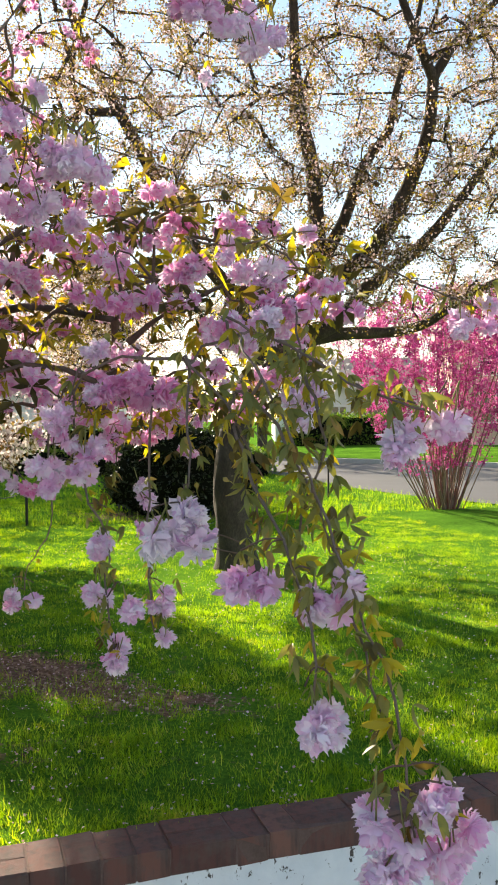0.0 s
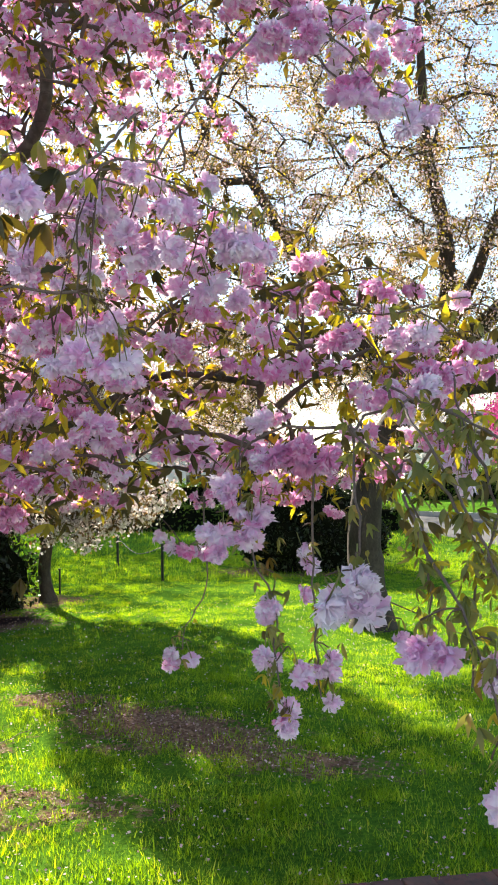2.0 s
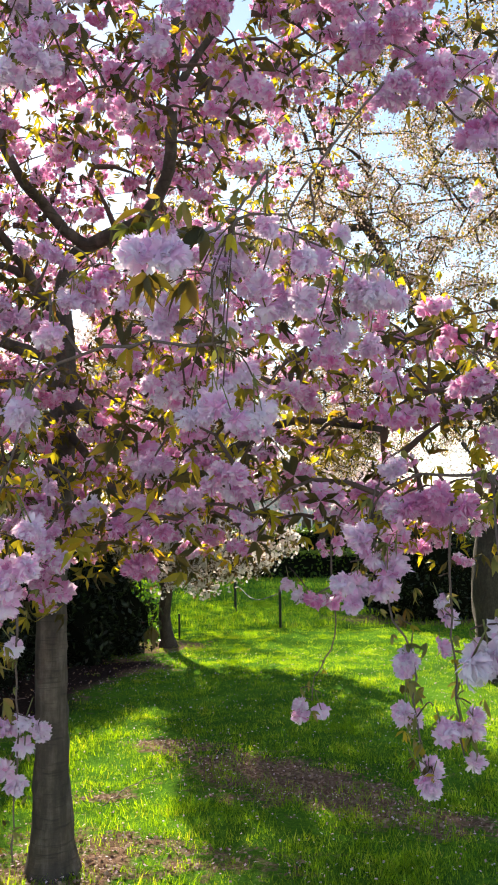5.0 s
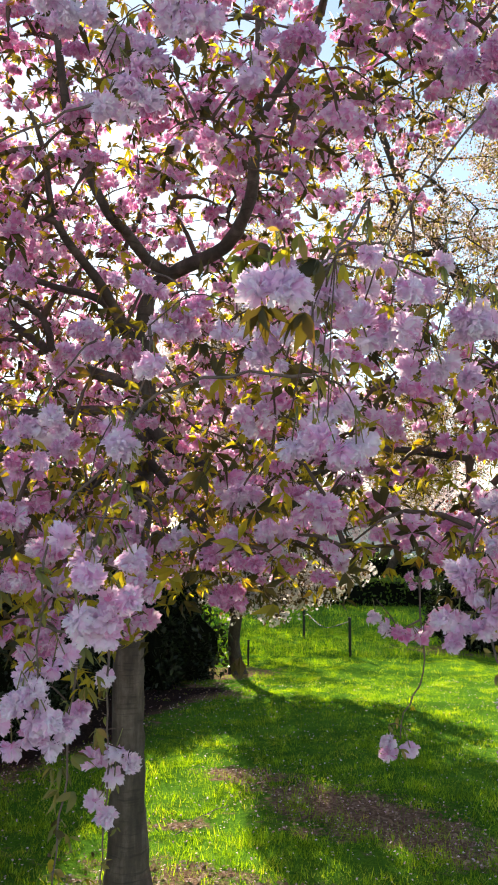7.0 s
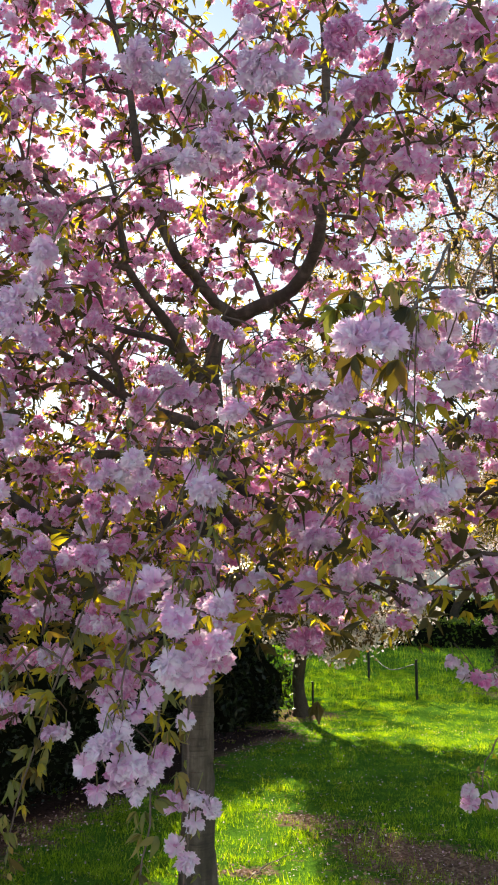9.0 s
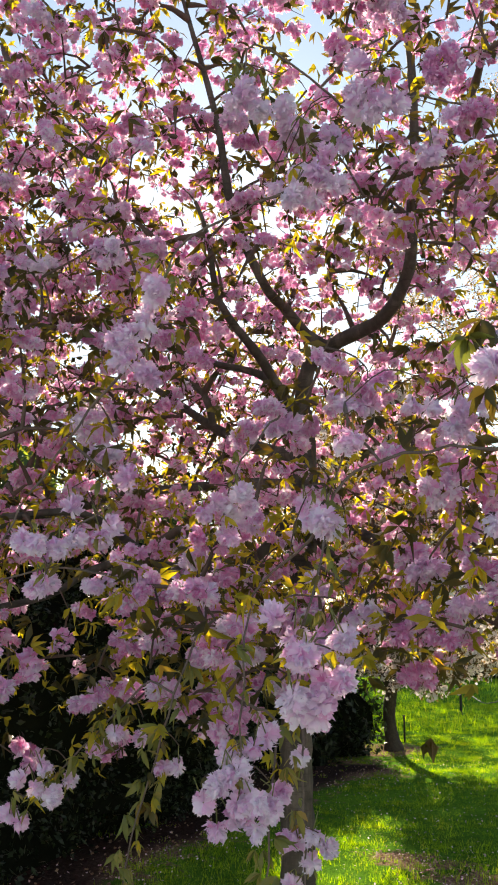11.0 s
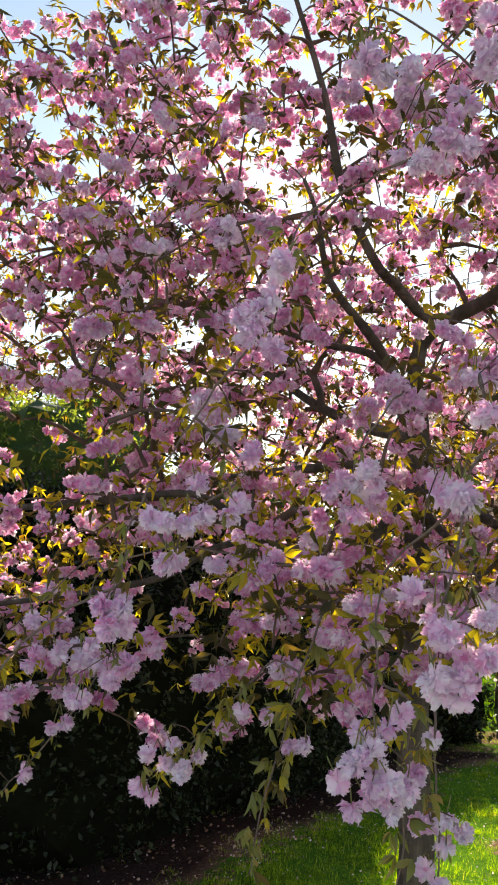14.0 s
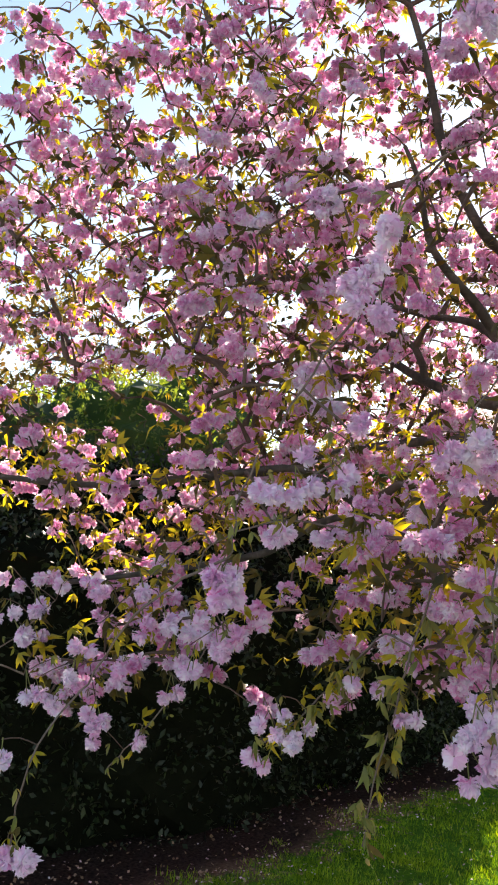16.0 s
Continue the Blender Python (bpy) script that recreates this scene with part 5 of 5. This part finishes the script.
def leaflets(rng, count, size, spread):
    """A knot of small plain leaves."""
    bag = Bag()
    for i in range(count):
        k, w = size * rng.uniform(0.7, 1.3), size * rng.uniform(0.42, 0.66)
        V = np.array([(0, 0, 0), (0.5 * k, -w / 2, 0.1 * k), (k, 0, 0), (0.5 * k, w / 2, 0.1 * k)])
        bag.add(V @ np.array(Euler(tuple(rng.uniform(0, 6.28, 3))).to_matrix()).T + rng.normal(size=3) * spread, np.array([(0, 1, 2), (0, 2, 3)]), 0)
    return bag.arrays()


SPRIG = [leaflets(np.random.default_rng(50 + k), 4, 0.75, 0.40) for k in range(4)]


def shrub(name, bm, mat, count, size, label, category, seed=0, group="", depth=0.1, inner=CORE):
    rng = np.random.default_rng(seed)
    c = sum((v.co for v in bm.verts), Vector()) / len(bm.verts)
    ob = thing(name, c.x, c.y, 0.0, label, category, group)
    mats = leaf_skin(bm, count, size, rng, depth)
    # filler body behind the leaves; CORE's black stands for the inner shade
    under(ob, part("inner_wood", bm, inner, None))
    bag = Bag()
    scatter_kinds(bag, SPRIG, mats, rng)
    under(ob, tagged(bag.link("foliage", [mat], None, False), kind="stuff"))
    return ob


rng = np.random.default_rng(61)
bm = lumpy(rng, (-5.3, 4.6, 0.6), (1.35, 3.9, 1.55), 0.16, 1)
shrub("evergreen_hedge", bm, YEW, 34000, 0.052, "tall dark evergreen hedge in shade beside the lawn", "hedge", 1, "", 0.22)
# sunlit look put into colour: lighter leaves over a green inner body
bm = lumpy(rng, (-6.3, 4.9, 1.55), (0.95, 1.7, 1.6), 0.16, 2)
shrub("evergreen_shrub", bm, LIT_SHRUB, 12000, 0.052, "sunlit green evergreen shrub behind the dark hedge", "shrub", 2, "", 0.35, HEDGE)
bm = lumpy(rng, (-6.0, 7.9, 1.4), (0.85, 1.3, 1.5), 0.16, 6)
shrub("evergreen_shrub", bm, LIT_SHRUB, 6500, 0.058, "tall green evergreen shrub at the hedge's end", "shrub", 6, "", 0.35, HEDGE)
bm = lumpy(rng, (-5.1, 8.9, 0.3), (0.98, 0.8, 1.25), 0.2, 3)
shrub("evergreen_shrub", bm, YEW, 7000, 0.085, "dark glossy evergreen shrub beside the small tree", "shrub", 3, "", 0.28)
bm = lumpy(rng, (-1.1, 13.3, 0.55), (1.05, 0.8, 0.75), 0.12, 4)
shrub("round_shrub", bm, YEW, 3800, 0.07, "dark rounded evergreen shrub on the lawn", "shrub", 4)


# magenta-flowered bush of many stems by the street
bush = thing("flowering_bush", 3.05, 13.6, 0, "tall many-stemmed bush with magenta blossom beside the street", "bush")
rng = np.random.default_rng(71)
rk = Skeleton(71)
for k in range(64):
    a, lean = rng.uniform(0, 6.28), rng.uniform(0.05, 1.0) ** 0.8
    foot = np.array([3.05 + 0.30 * math.cos(a) * lean, 13.6 + 0.25 * math.sin(a) * lean, -0.02])
    tall = rng.uniform(2.0, 3.6)
    top = foot + np.array([math.cos(a) * lean * 1.45, math.sin(a) * lean * 1.1, tall])
    low = foot * 0.68 + top * 0.32 + np.array([math.cos(a), math.sin(a), 0]) * 0.06 * lean + rng.normal(size=3) * (0.09, 0.07, 0.03)
    mid = foot * 0.35 + top * 0.65 + np.array([math.cos(a), math.sin(a), 0]) * 0.07 * lean + rng.normal(size=3) * (0.13, 0.10, 0.03)
    rk.limb(wood(bush, "stem", [foot, low, mid, top], rng.uniform(0.008, 0.018), 0.003, PALE_STEM if k % 3 else RED_STEM, 5, k, 0.0, 0.12))
first = len(rk.chains)
rk.reach(in_ellipsoids(rk.rng, [(2.45, 13.5, 2.35, 0.85, 1.0, 1.05, 400), (3.75, 13.6, 2.35, 0.85, 1.0, 1.1, 340), (3.1, 13.6, 3.0, 1.3, 1.0, 0.6, 110), (2.4, 13.3, 1.3, 0.5, 0.5, 0.45, 60), (3.8, 13.4, 1.5, 0.6, 0.5, 0.45, 40)]), -0.12, -0.22, 0.12)
under(bush, tagged(rk.twigs(first, 0.002, 0.0018).link("twig_growth", [RED_STEM]), kind="stuff"))
MTUFT = [tuft(rng, 10, 0.036, 0.022) for _ in range(5)]
spots = rk.spurs(first, 0.03, 0.05, 0.014)
stem_spots = np.vstack([L[6:] + rng.normal(size=L[6:].shape) * 0.02 for L in rk.chains[:first]])
bag = Bag()
scatter_kinds(bag, MTUFT, tilted(rng, np.vstack([spots, stem_spots]), 1.0, 0.6, 1.3), rng)
under(bush, tagged(bag.link("blossom", [MAGENTA], None, False), kind="stuff"))


# ---- stakes with a sagging chain ----
def stake(x, y, h, w=0.016):
    ob = thing("stake", x, y, 0, "thin black garden stake holding a low chain", "stake", "stakes along the lawn")
    bm = bmesh.new()
    box(bm, (-w, -w, -0.1), (w, w, h), 0.003)
    part("post", bm, STEEL, ob)
    bm = bmesh.new()
    box(bm, (-w - 0.004, -w - 0.004, h), (w + 0.004, w + 0.004, h + 0.014), 0.004)
    part("cap", bm, STEEL, ob)
    return ob


for x, y, h in ((-2.96, 11.55, 0.5), (-4.15, 13.4, 0.5), (1.45, 15.9, 0.6)):
    stake(x, y, h)
stake(-3.91, 10.2, 0.30, 0.010)

chain = smooth_line([(-2.96, 11.55, 0.46), (-3.55, 12.4, 0.30), (-4.15, 13.4, 0.46)], 0.05)
V, F = tube(chain, np.full(len(chain), 0.006), 5, 0.3, 2)
tagged(link_mesh("chain", V, F, [STEEL]), "thin dark chain sagging between two garden stakes", "chain")


# ---- far hedge, houses, trees ----
def far_tree(x, y, seed, height, spread, mat, label, leaf=0.11, twigs=340):
    """A tree seen from afar: forked trunk, limbs and a loose crown."""
    ob = thing("tree", x, y, 0, label, "tree")
    rr = np.random.default_rng(seed)
    fk = Skeleton(seed)
    fork = np.array([x + rr.normal() * 0.2, y, height * 0.28])
    fk.limb(wood(ob, "trunk", [(x, y, -0.05), (x + rr.normal() * 0.08, y, height * 0.15), fork], 0.035 * height, 0.026 * height, OLD_BARK, 9, seed, 0.02 * height, 0.2))
    for k in range(5):
        a = 6.28 * (k + rr.uniform(-0.3, 0.3)) / 5
        end = fork + np.array([math.cos(a) * spread * 0.7, math.sin(a) * spread * 0.7, height * rr.uniform(0.3, 0.55)])
        fk.limb(wood(ob, "limb", [fork - (0, 0, 0.05), (fork + end) / 2 + (0, 0, 0.15 * rr.normal()), end], 0.018 * height, 0.006 * height, OLD_BARK, 6, seed + k, 0.0, 0.25))
    n0 = len(fk.chains)
    fk.reach(in_ellipsoids(fk.rng, [(x, y, height * 0.64, spread, spread, height * 0.36, twigs)]), 0.1, 0.05, 0.25, 4.0)
    under(ob, tagged(fk.twigs(n0, 0.004, 0.005, 3).link("twig_growth", [OLD_BARK]), kind="stuff"))
    kinds = [tuft(rr, 8, leaf, leaf * 1.3) for _ in range(4)]
    bag = Bag()
    scatter_kinds(bag, kinds, tilted(rr, fk.spurs(n0, leaf * 1.4, 0.05, leaf), 1.0, 0.7, 1.3), rr)
    under(ob, tagged(bag.link("crown", [mat], None, False), kind="stuff"))
    return ob


far_tree(-5.2, 26.0, 201, 5.0, 3.2, PINK_BLOSSOM, "pale pink blossom tree beyond the far hedge", 0.11, 520)
far_tree(-9.5, 27.0, 202, 8.5, 3.4, PINK_BLOSSOM, "pale pink blossom tree with dark leaning limbs", 0.13, 700)
far_tree(0.5, 31.0, 203, 6.0, 3.0, WHITE_BLOSSOM, "white blossom tree beyond the street")
far_tree(-2.3, 20.5, 204, 2.6, 1.0, RED_LEAF, "small red-leaved maple beside the lawn hedge", 0.06, 90)
far_tree(6.5, 50.0, 208, 8.0, 4.5, PINK_BLOSSOM, "pale blossom tree behind the white house", 0.16)
far_tree(11.0, 32.0, 205, 8.0, 4.0, FADED, "tall pale blossom tree across the street", 0.12)
# added, mostly hidden, to shade the far lawn and break up sky gaps
far_tree(-11.8, 24.0, 209, 8.0, 3.4, PINK_BLOSSOM, "pale pink blossom tree added to shade the far lawn", 0.13, 520)
far_tree(-15.5, 12.5, 210, 9.0, 3.4, YOUNG_LEAF, "bare-limbed tree just coming into leaf", 0.05, 420)
far_tree(-7.0, 12.6, 206, 4.2, 1.0, BLUE_NEEDLE, "blue-green conifer behind the lawn", 0.045, 200)
far_tree(-9.0, 5.6, 207, 4.8, 1.6, YOUNG_LEAF, "tree with golden young leaves behind the hedge", 0.06, 160)

def hedge(lo, hi, label, seed, count, size, mat=HEDGE):
    bm = bmesh.new()
    box(bm, lo, hi)
    bmesh.ops.subdivide_edges(bm, edges=bm.edges[:], cuts=9, use_grid_fill=True)
    for v in bm.verts:
        v.co += Vector([noise.noise(v.co * 1.3 + Vector((seed, k * 9, 0))) * 0.14 for k in range(3)])
    return shrub("hedge", bm, mat, count, size, label, "hedge", seed)


hedge((-14, 21.8, -0.05), (0.5, 23.8, 0.56), "low clipped dark hedge at the end of the lawn", 81, 5000, 0.13)
hedge((-15, 26.2, -0.05), (-0.8, 27.2, 1.05), "taller dark hedge behind the low clipped one", 83, 3500, 0.15)
hedge((1.8, 38.0, 0.1), (9.5, 39.4, 1.5), "clipped green hedge before the white house", 82, 3500, 0.18)


def window(house, x, y, z, w, h):
    """A framed window with bars and panes, set in a wall that faces -y."""
    bm = bmesh.new()
    rings = []
    for depth in (-0.05, 0.02):
        for e in (0.08, 0.0):
            rings.append([bm.verts.new(p) for p in ((-w / 2 - e, depth, -e), (w / 2 + e, depth, -e), (w / 2 + e, depth, h + e), (-w / 2 - e, depth, h + e))])
    for a, b in ((0, 1), (1, 3), (3, 2), (2, 0)):
        for k in range(4):
            bm.faces.new((rings[a][k], rings[a][(k + 1) % 4], rings[b][(k + 1) % 4], rings[b][k]))
    bmesh.ops.recalc_face_normals(bm, faces=bm.faces[:])
    fr = part("window", bm, TRIM, house, "white window frame")
    fr.location = (x, y, z)
    part("mullion", box(bmesh.new(), (-0.03, -0.04, 0), (0.03, 0.02, h)), TRIM, fr)
    part("transom", box(bmesh.new(), (-w / 2, -0.035, h / 2 - 0.025), (w / 2, 0.018, h / 2 + 0.025)), TRIM, fr)
    for sx in (-1, 1):
        for sz in (0, 1):
            bm = box(bmesh.new(), (sx * w / 4 - w / 4 + 0.02, -0.012, sz * h / 2 + 0.02), (sx * w / 4 + w / 4 - 0.02, -0.004, sz * h / 2 + h / 2 - 0.02))
            part("pane", bm, GLASS, fr)


def house(x, y, z, w, d, h, rise, wall_mat, label, windows, turn=0.0):
    ob = thing("house", x, y, z, label, "house")
    part("wall", box(bmesh.new(), (-w / 2, 0, -0.3), (w / 2, d, h)), wall_mat, ob)
    bm = bmesh.new()
    e = 0.4
    v = [bm.verts.new(p) for p in ((-w / 2 - e, -e, h), (w / 2 + e, -e, h), (w / 2 + e, d + e, h), (-w / 2 - e, d + e, h), (-w / 2 - e, d / 2, h + rise), (w / 2 + e, d / 2, h + rise))]
    for f in ((0, 1, 5, 4), (2, 3, 4, 5), (0, 4, 3), (1, 2, 5), (3, 2, 1, 0)):
        bm.faces.new([v[k] for k in f])
    part("roof", bm, ROOF, ob, "grey shingle roof")
    part("fascia", box(bmesh.new(), (-w / 2 - e, -e - 0.03, h - 0.15), (w / 2 + e, -e, h + 0.05)), TRIM, ob)
    for wx, wz, ww, wh in windows:
        window(ob, wx, -0.01, wz, ww, wh)
    ob.rotation_euler = (0, 0, turn)
    return ob


house(5.0, 43.0, 0.5, 7.4, 7.0, 2.6, 1.6, SIDING, "white-sided house across the street", [(-0.55, 0.35, 0.7, 1.2), (1.1, 0.35, 1.5, 1.2)])
house(13.5, 36.0, 0.3, 10.0, 8.0, 4.6, 2.8, PINK_BRICK, "pale brick house across the street", [(-3.2, 1.0, 1.3, 1.4), (-3.2, 3.0, 1.3, 1.2), (1.5, 1.0, 1.6, 1.4)], radians(-8))
house(-10.5, 40.0, 0.0, 9.0, 7.0, 2.8, 1.5, SIDING, "white house beyond the far hedge", [(2.1, 0.5, 1.0, 1.0), (-1.5, 0.5, 1.0, 1.0)])

# ---- overhead cables ----
def cable(a, b, sag, r):
    s = np.linspace(0, 1, 24)[:, None]
    L = np.array(a) * (1 - s) + np.array(b) * s
    L[:, 2] -= sag * 4 * (s * (1 - s))[:, 0]
    V, F = tube(L, np.full(24, r), 5)
    tagged(link_mesh("overhead_cable", V, F, [CABLE]), "black overhead cable strung above the street", "cable", "overhead cables")


def utility_pole(x, y):
    """A wooden pole with a crossarm and insulators, set well to one side of the garden."""
    ob = thing("utility_pole", x, y, 0, "weathered wooden utility pole carrying overhead cables", "utility pole", "utility poles")
    L = smooth_line([(0, 0, -0.3), (0.02, 0, 4.5), (0.0, 0, 9.6)], 0.5)
    V, F = tube(L, np.linspace(0.16, 0.11, len(L)), 10, 0.02, 4)
    link_mesh("pole", V, F, [OLD_BARK], None, ob)
    arm = part("crossarm", box(bmesh.new(), (-0.06, -1.0, 8.55), (0.06, 1.0, 8.67), 0.01), OLD_BARK, ob)
    for v, z in CABLES:
        bm = bmesh.new()
        bmesh.ops.create_cone(bm, cap_ends=True, segments=10, radius1=0.05, radius2=0.03, depth=0.12, matrix=Matrix.Translation((0, v, z)))
        part("insulator", bm, STEEL, arm)
    return ob


CABLES = [(0.0, 8.0), (0.1, 7.84), (-0.75, 8.73), (0.75, 8.9)]
utility_pole(-30, 17.5)
utility_pole(30, 15.5)
for (v, z), r in zip(CABLES, (0.022, 0.012, 0.008, 0.008)):
    cable((-30, 17.5 + v, z), (30, 15.5 + v, z - 0.1 * (z > 8.5)), 0.5, r)


# ---- grass, fallen petals and litter ----
def tuft_of_grass(rng, blades, height):
    bag = Bag()
    for k in range(blades):
        h, w, bend, a = height * rng.uniform(0.35, 1.3), rng.uniform(0.0013, 0.0027), rng.uniform(0.1, 1.4), rng.uniform(0, 6.28)
        x, y = rng.normal(size=2) * 0.04
        c, s = math.cos(a), math.sin(a)
        V = np.array([(-w, 0, 0), (w, 0, 0), (0, bend * h * 0.7, h)])
        V = np.stack([x + V[:, 0] * c - V[:, 1] * s, y + V[:, 0] * s + V[:, 1] * c, V[:, 2] - 0.004], 1)
        bag.add(V, np.array([(0, 1, 2)]), 0)
    return bag.arrays()


rng = np.random.default_rng(91)
GTUFT = [tuft_of_grass(rng, 14, 0.037) for _ in range(6)]


def lawn_places(rng, n, x0, x1, v0, v1, keep):
    u = rng.uniform(x0, x1, n)
    v = v0 + (v1 - v0) * rng.random(n) ** 1.5
    x, y = WALL_O[0] + u * WALL_D[0] + v * WALL_N[0], WALL_O[1] + u * WALL_D[1] + v * WALL_N[1]
    ok = rng.random(n) < keep(x, y)
    return np.stack([x[ok], y[ok], swell(x[ok], y[ok])], 1)


bag = Bag()
clump = lambda x, y: (1 - 0.9 * in_shade_bed(x, y)) * np.clip(0.7 + 0.5 * np.sin(5.1 * x + 2 * np.sin(3.3 * y)) * np.sin(4.3 * y + 1.7 * np.sin(2.9 * x)), 0.3, 1) * (1 - bareness(x, y) * np.clip(0.95 + 0.4 * np.sin(9.1 * x + 3 * np.sin(7.3 * y)) * np.sin(8.3 * y + 2.7 * np.sin(6.1 * x)), 0.45, 1.15)).clip(0, 1) ** 1.6  # noqa: E731
pl = lawn_places(rng, 29000, -4.5, 5.0, 0.01, 13.0, clump)
scatter_kinds(bag, GTUFT, frames_to(np.array([[0, 0, 1.0]]) + rng.normal(size=(len(pl), 3)) * 0.15, rng.uniform(0, 6.28, len(pl)), rng.uniform(0.4, 1.0, len(pl)), pl), rng)
# taller bunches, denser at their middle
heart = lawn_places(rng, 4600, -4.5, 5.0, 0.02, 13.0, clump)
girth = rng.uniform(0.4, 1.0, len(heart))
k = rng.choice(len(heart), 27000, p=girth**2 / (girth**2).sum())
off = rng.normal(size=(len(k), 2))
pl = heart[k].copy()
pl[:, :2] += off * (0.07 * girth[k])[:, None]
tall = girth[k] * np.exp(-0.25 * (off**2).sum(1)) * rng.uniform(0.8, 1.6, len(k))
ok = ((pl[:, 0] - WALL_O[0]) * WALL_N[0] + (pl[:, 1] - WALL_O[1]) * WALL_N[1]) > 0.01
pl, tall = pl[ok], tall[ok]
scatter_kinds(bag, GTUFT, frames_to(np.array([[0, 0, 1.0]]) + rng.normal(size=(len(pl), 3)) * 0.18, rng.uniform(0, 6.28, len(pl)), np.clip(tall, 0.35, 1.5), pl), rng)
# long unmown bunches near the wall
heart = lawn_places(rng, 1500, -3.4, 2.4, 0.05, 3.2, clump)
k = rng.integers(0, len(heart), 4200)
off = rng.normal(size=(len(k), 2))
pl = heart[k].copy()
pl[:, :2] += off * 0.05
tall = np.exp(-0.2 * (off**2).sum(1)) * rng.uniform(0.9, 1.6, len(k))
ok = ((pl[:, 0] - WALL_O[0]) * WALL_N[0] + (pl[:, 1] - WALL_O[1]) * WALL_N[1]) > 0.01
pl, tall = pl[ok], tall[ok]
scatter_kinds(bag, GTUFT, frames_to(np.array([[0, 0, 1.0]]) + rng.normal(size=(len(pl), 3)) * 0.16, rng.uniform(0, 6.28, len(pl)), np.clip(tall, 0.6, 2.0), pl), rng)
pl = lawn_places(rng, 15000, -6.0, 9.0, 9.0, 26.0, clump)
pl = pl[pl[:, 0] < np.interp(pl[:, 1], near_edge[:, 1], near_edge[:, 0]) - 0.02]
scatter_kinds(bag, [tuft_of_grass(rng, 6, 0.05) for _ in range(4)], frames_to(np.array([[0, 0, 1.0]]) + rng.normal(size=(len(pl), 3)) * 0.12, rng.uniform(0, 6.28, len(pl)), rng.uniform(1.2, 2.2, len(pl)), pl), rng)
tagged(bag.link("grass", [GRASS], None, False), "short bright green lawn grass in uneven tufts", "grass", kind="stuff")

flat = (np.array([(-0.006, -0.004, 0), (0.006, -0.005, 0.001), (0.007, 0.004, 0.003), (-0.005, 0.005, 0.001)]), np.array([(0, 1, 2), (0, 2, 3)]), np.zeros(2, int))
bag = Bag()
pl = lawn_places(rng, 26000, -5.0, 3.5, 0.01, 7.0, lambda x, y: (0.22 + 0.78 * bareness(x, y)) * (1 - 0.85 * in_shade_bed(x, y))) + (0, 0, 0.02)
bag.scatter(flat, frames_to(np.array([[0, 0, 1.0]]) + rng.normal(size=(len(pl), 3)) * 0.4, rng.uniform(0, 6.28, len(pl)), rng.uniform(0.5, 1.1, len(pl)), pl))
tagged(bag.link("fallen_petals", [DRY_PETAL], None, False), "pale fallen blossom petals strewn over grass and soil", "petals", kind="stuff")
bag = Bag()
pl = lawn_places(rng, 60000, -5.0, 3.0, 0.05, 7.0, lambda x, y: np.clip(bareness(x, y) * 1.7 - 0.25, 0, 1) * (1 - 0.88 * in_shade_bed(x, y))) + (0, 0, 0.012)
bag.scatter(flat, frames_to(np.array([[0, 0, 1.0]]) + rng.normal(size=(len(pl), 3)) * 0.5, rng.uniform(0, 6.28, len(pl)), rng.uniform(0.7, 1.8, len(pl)), pl))
tagged(bag.link("leaf_litter", [LITTER], None, False), "brown dead leaves and bark bits on bare soil", "leaf litter", kind="stuff")
L = smooth_line([(-2.05, 4.10, 0.02), (-2.03, 4.40, 0.035), (-1.97, 4.62, 0.03)], 0.04)
V, F = tube(L + np.random.default_rng(5).normal(size=L.shape) * 0.004, np.linspace(0.0035, 0.002, len(L)), 5, 0.15, 3)
tagged(link_mesh("fallen_twig", V, F, [TWIG]), "thin bare fallen twig lying on the grass", "twig")
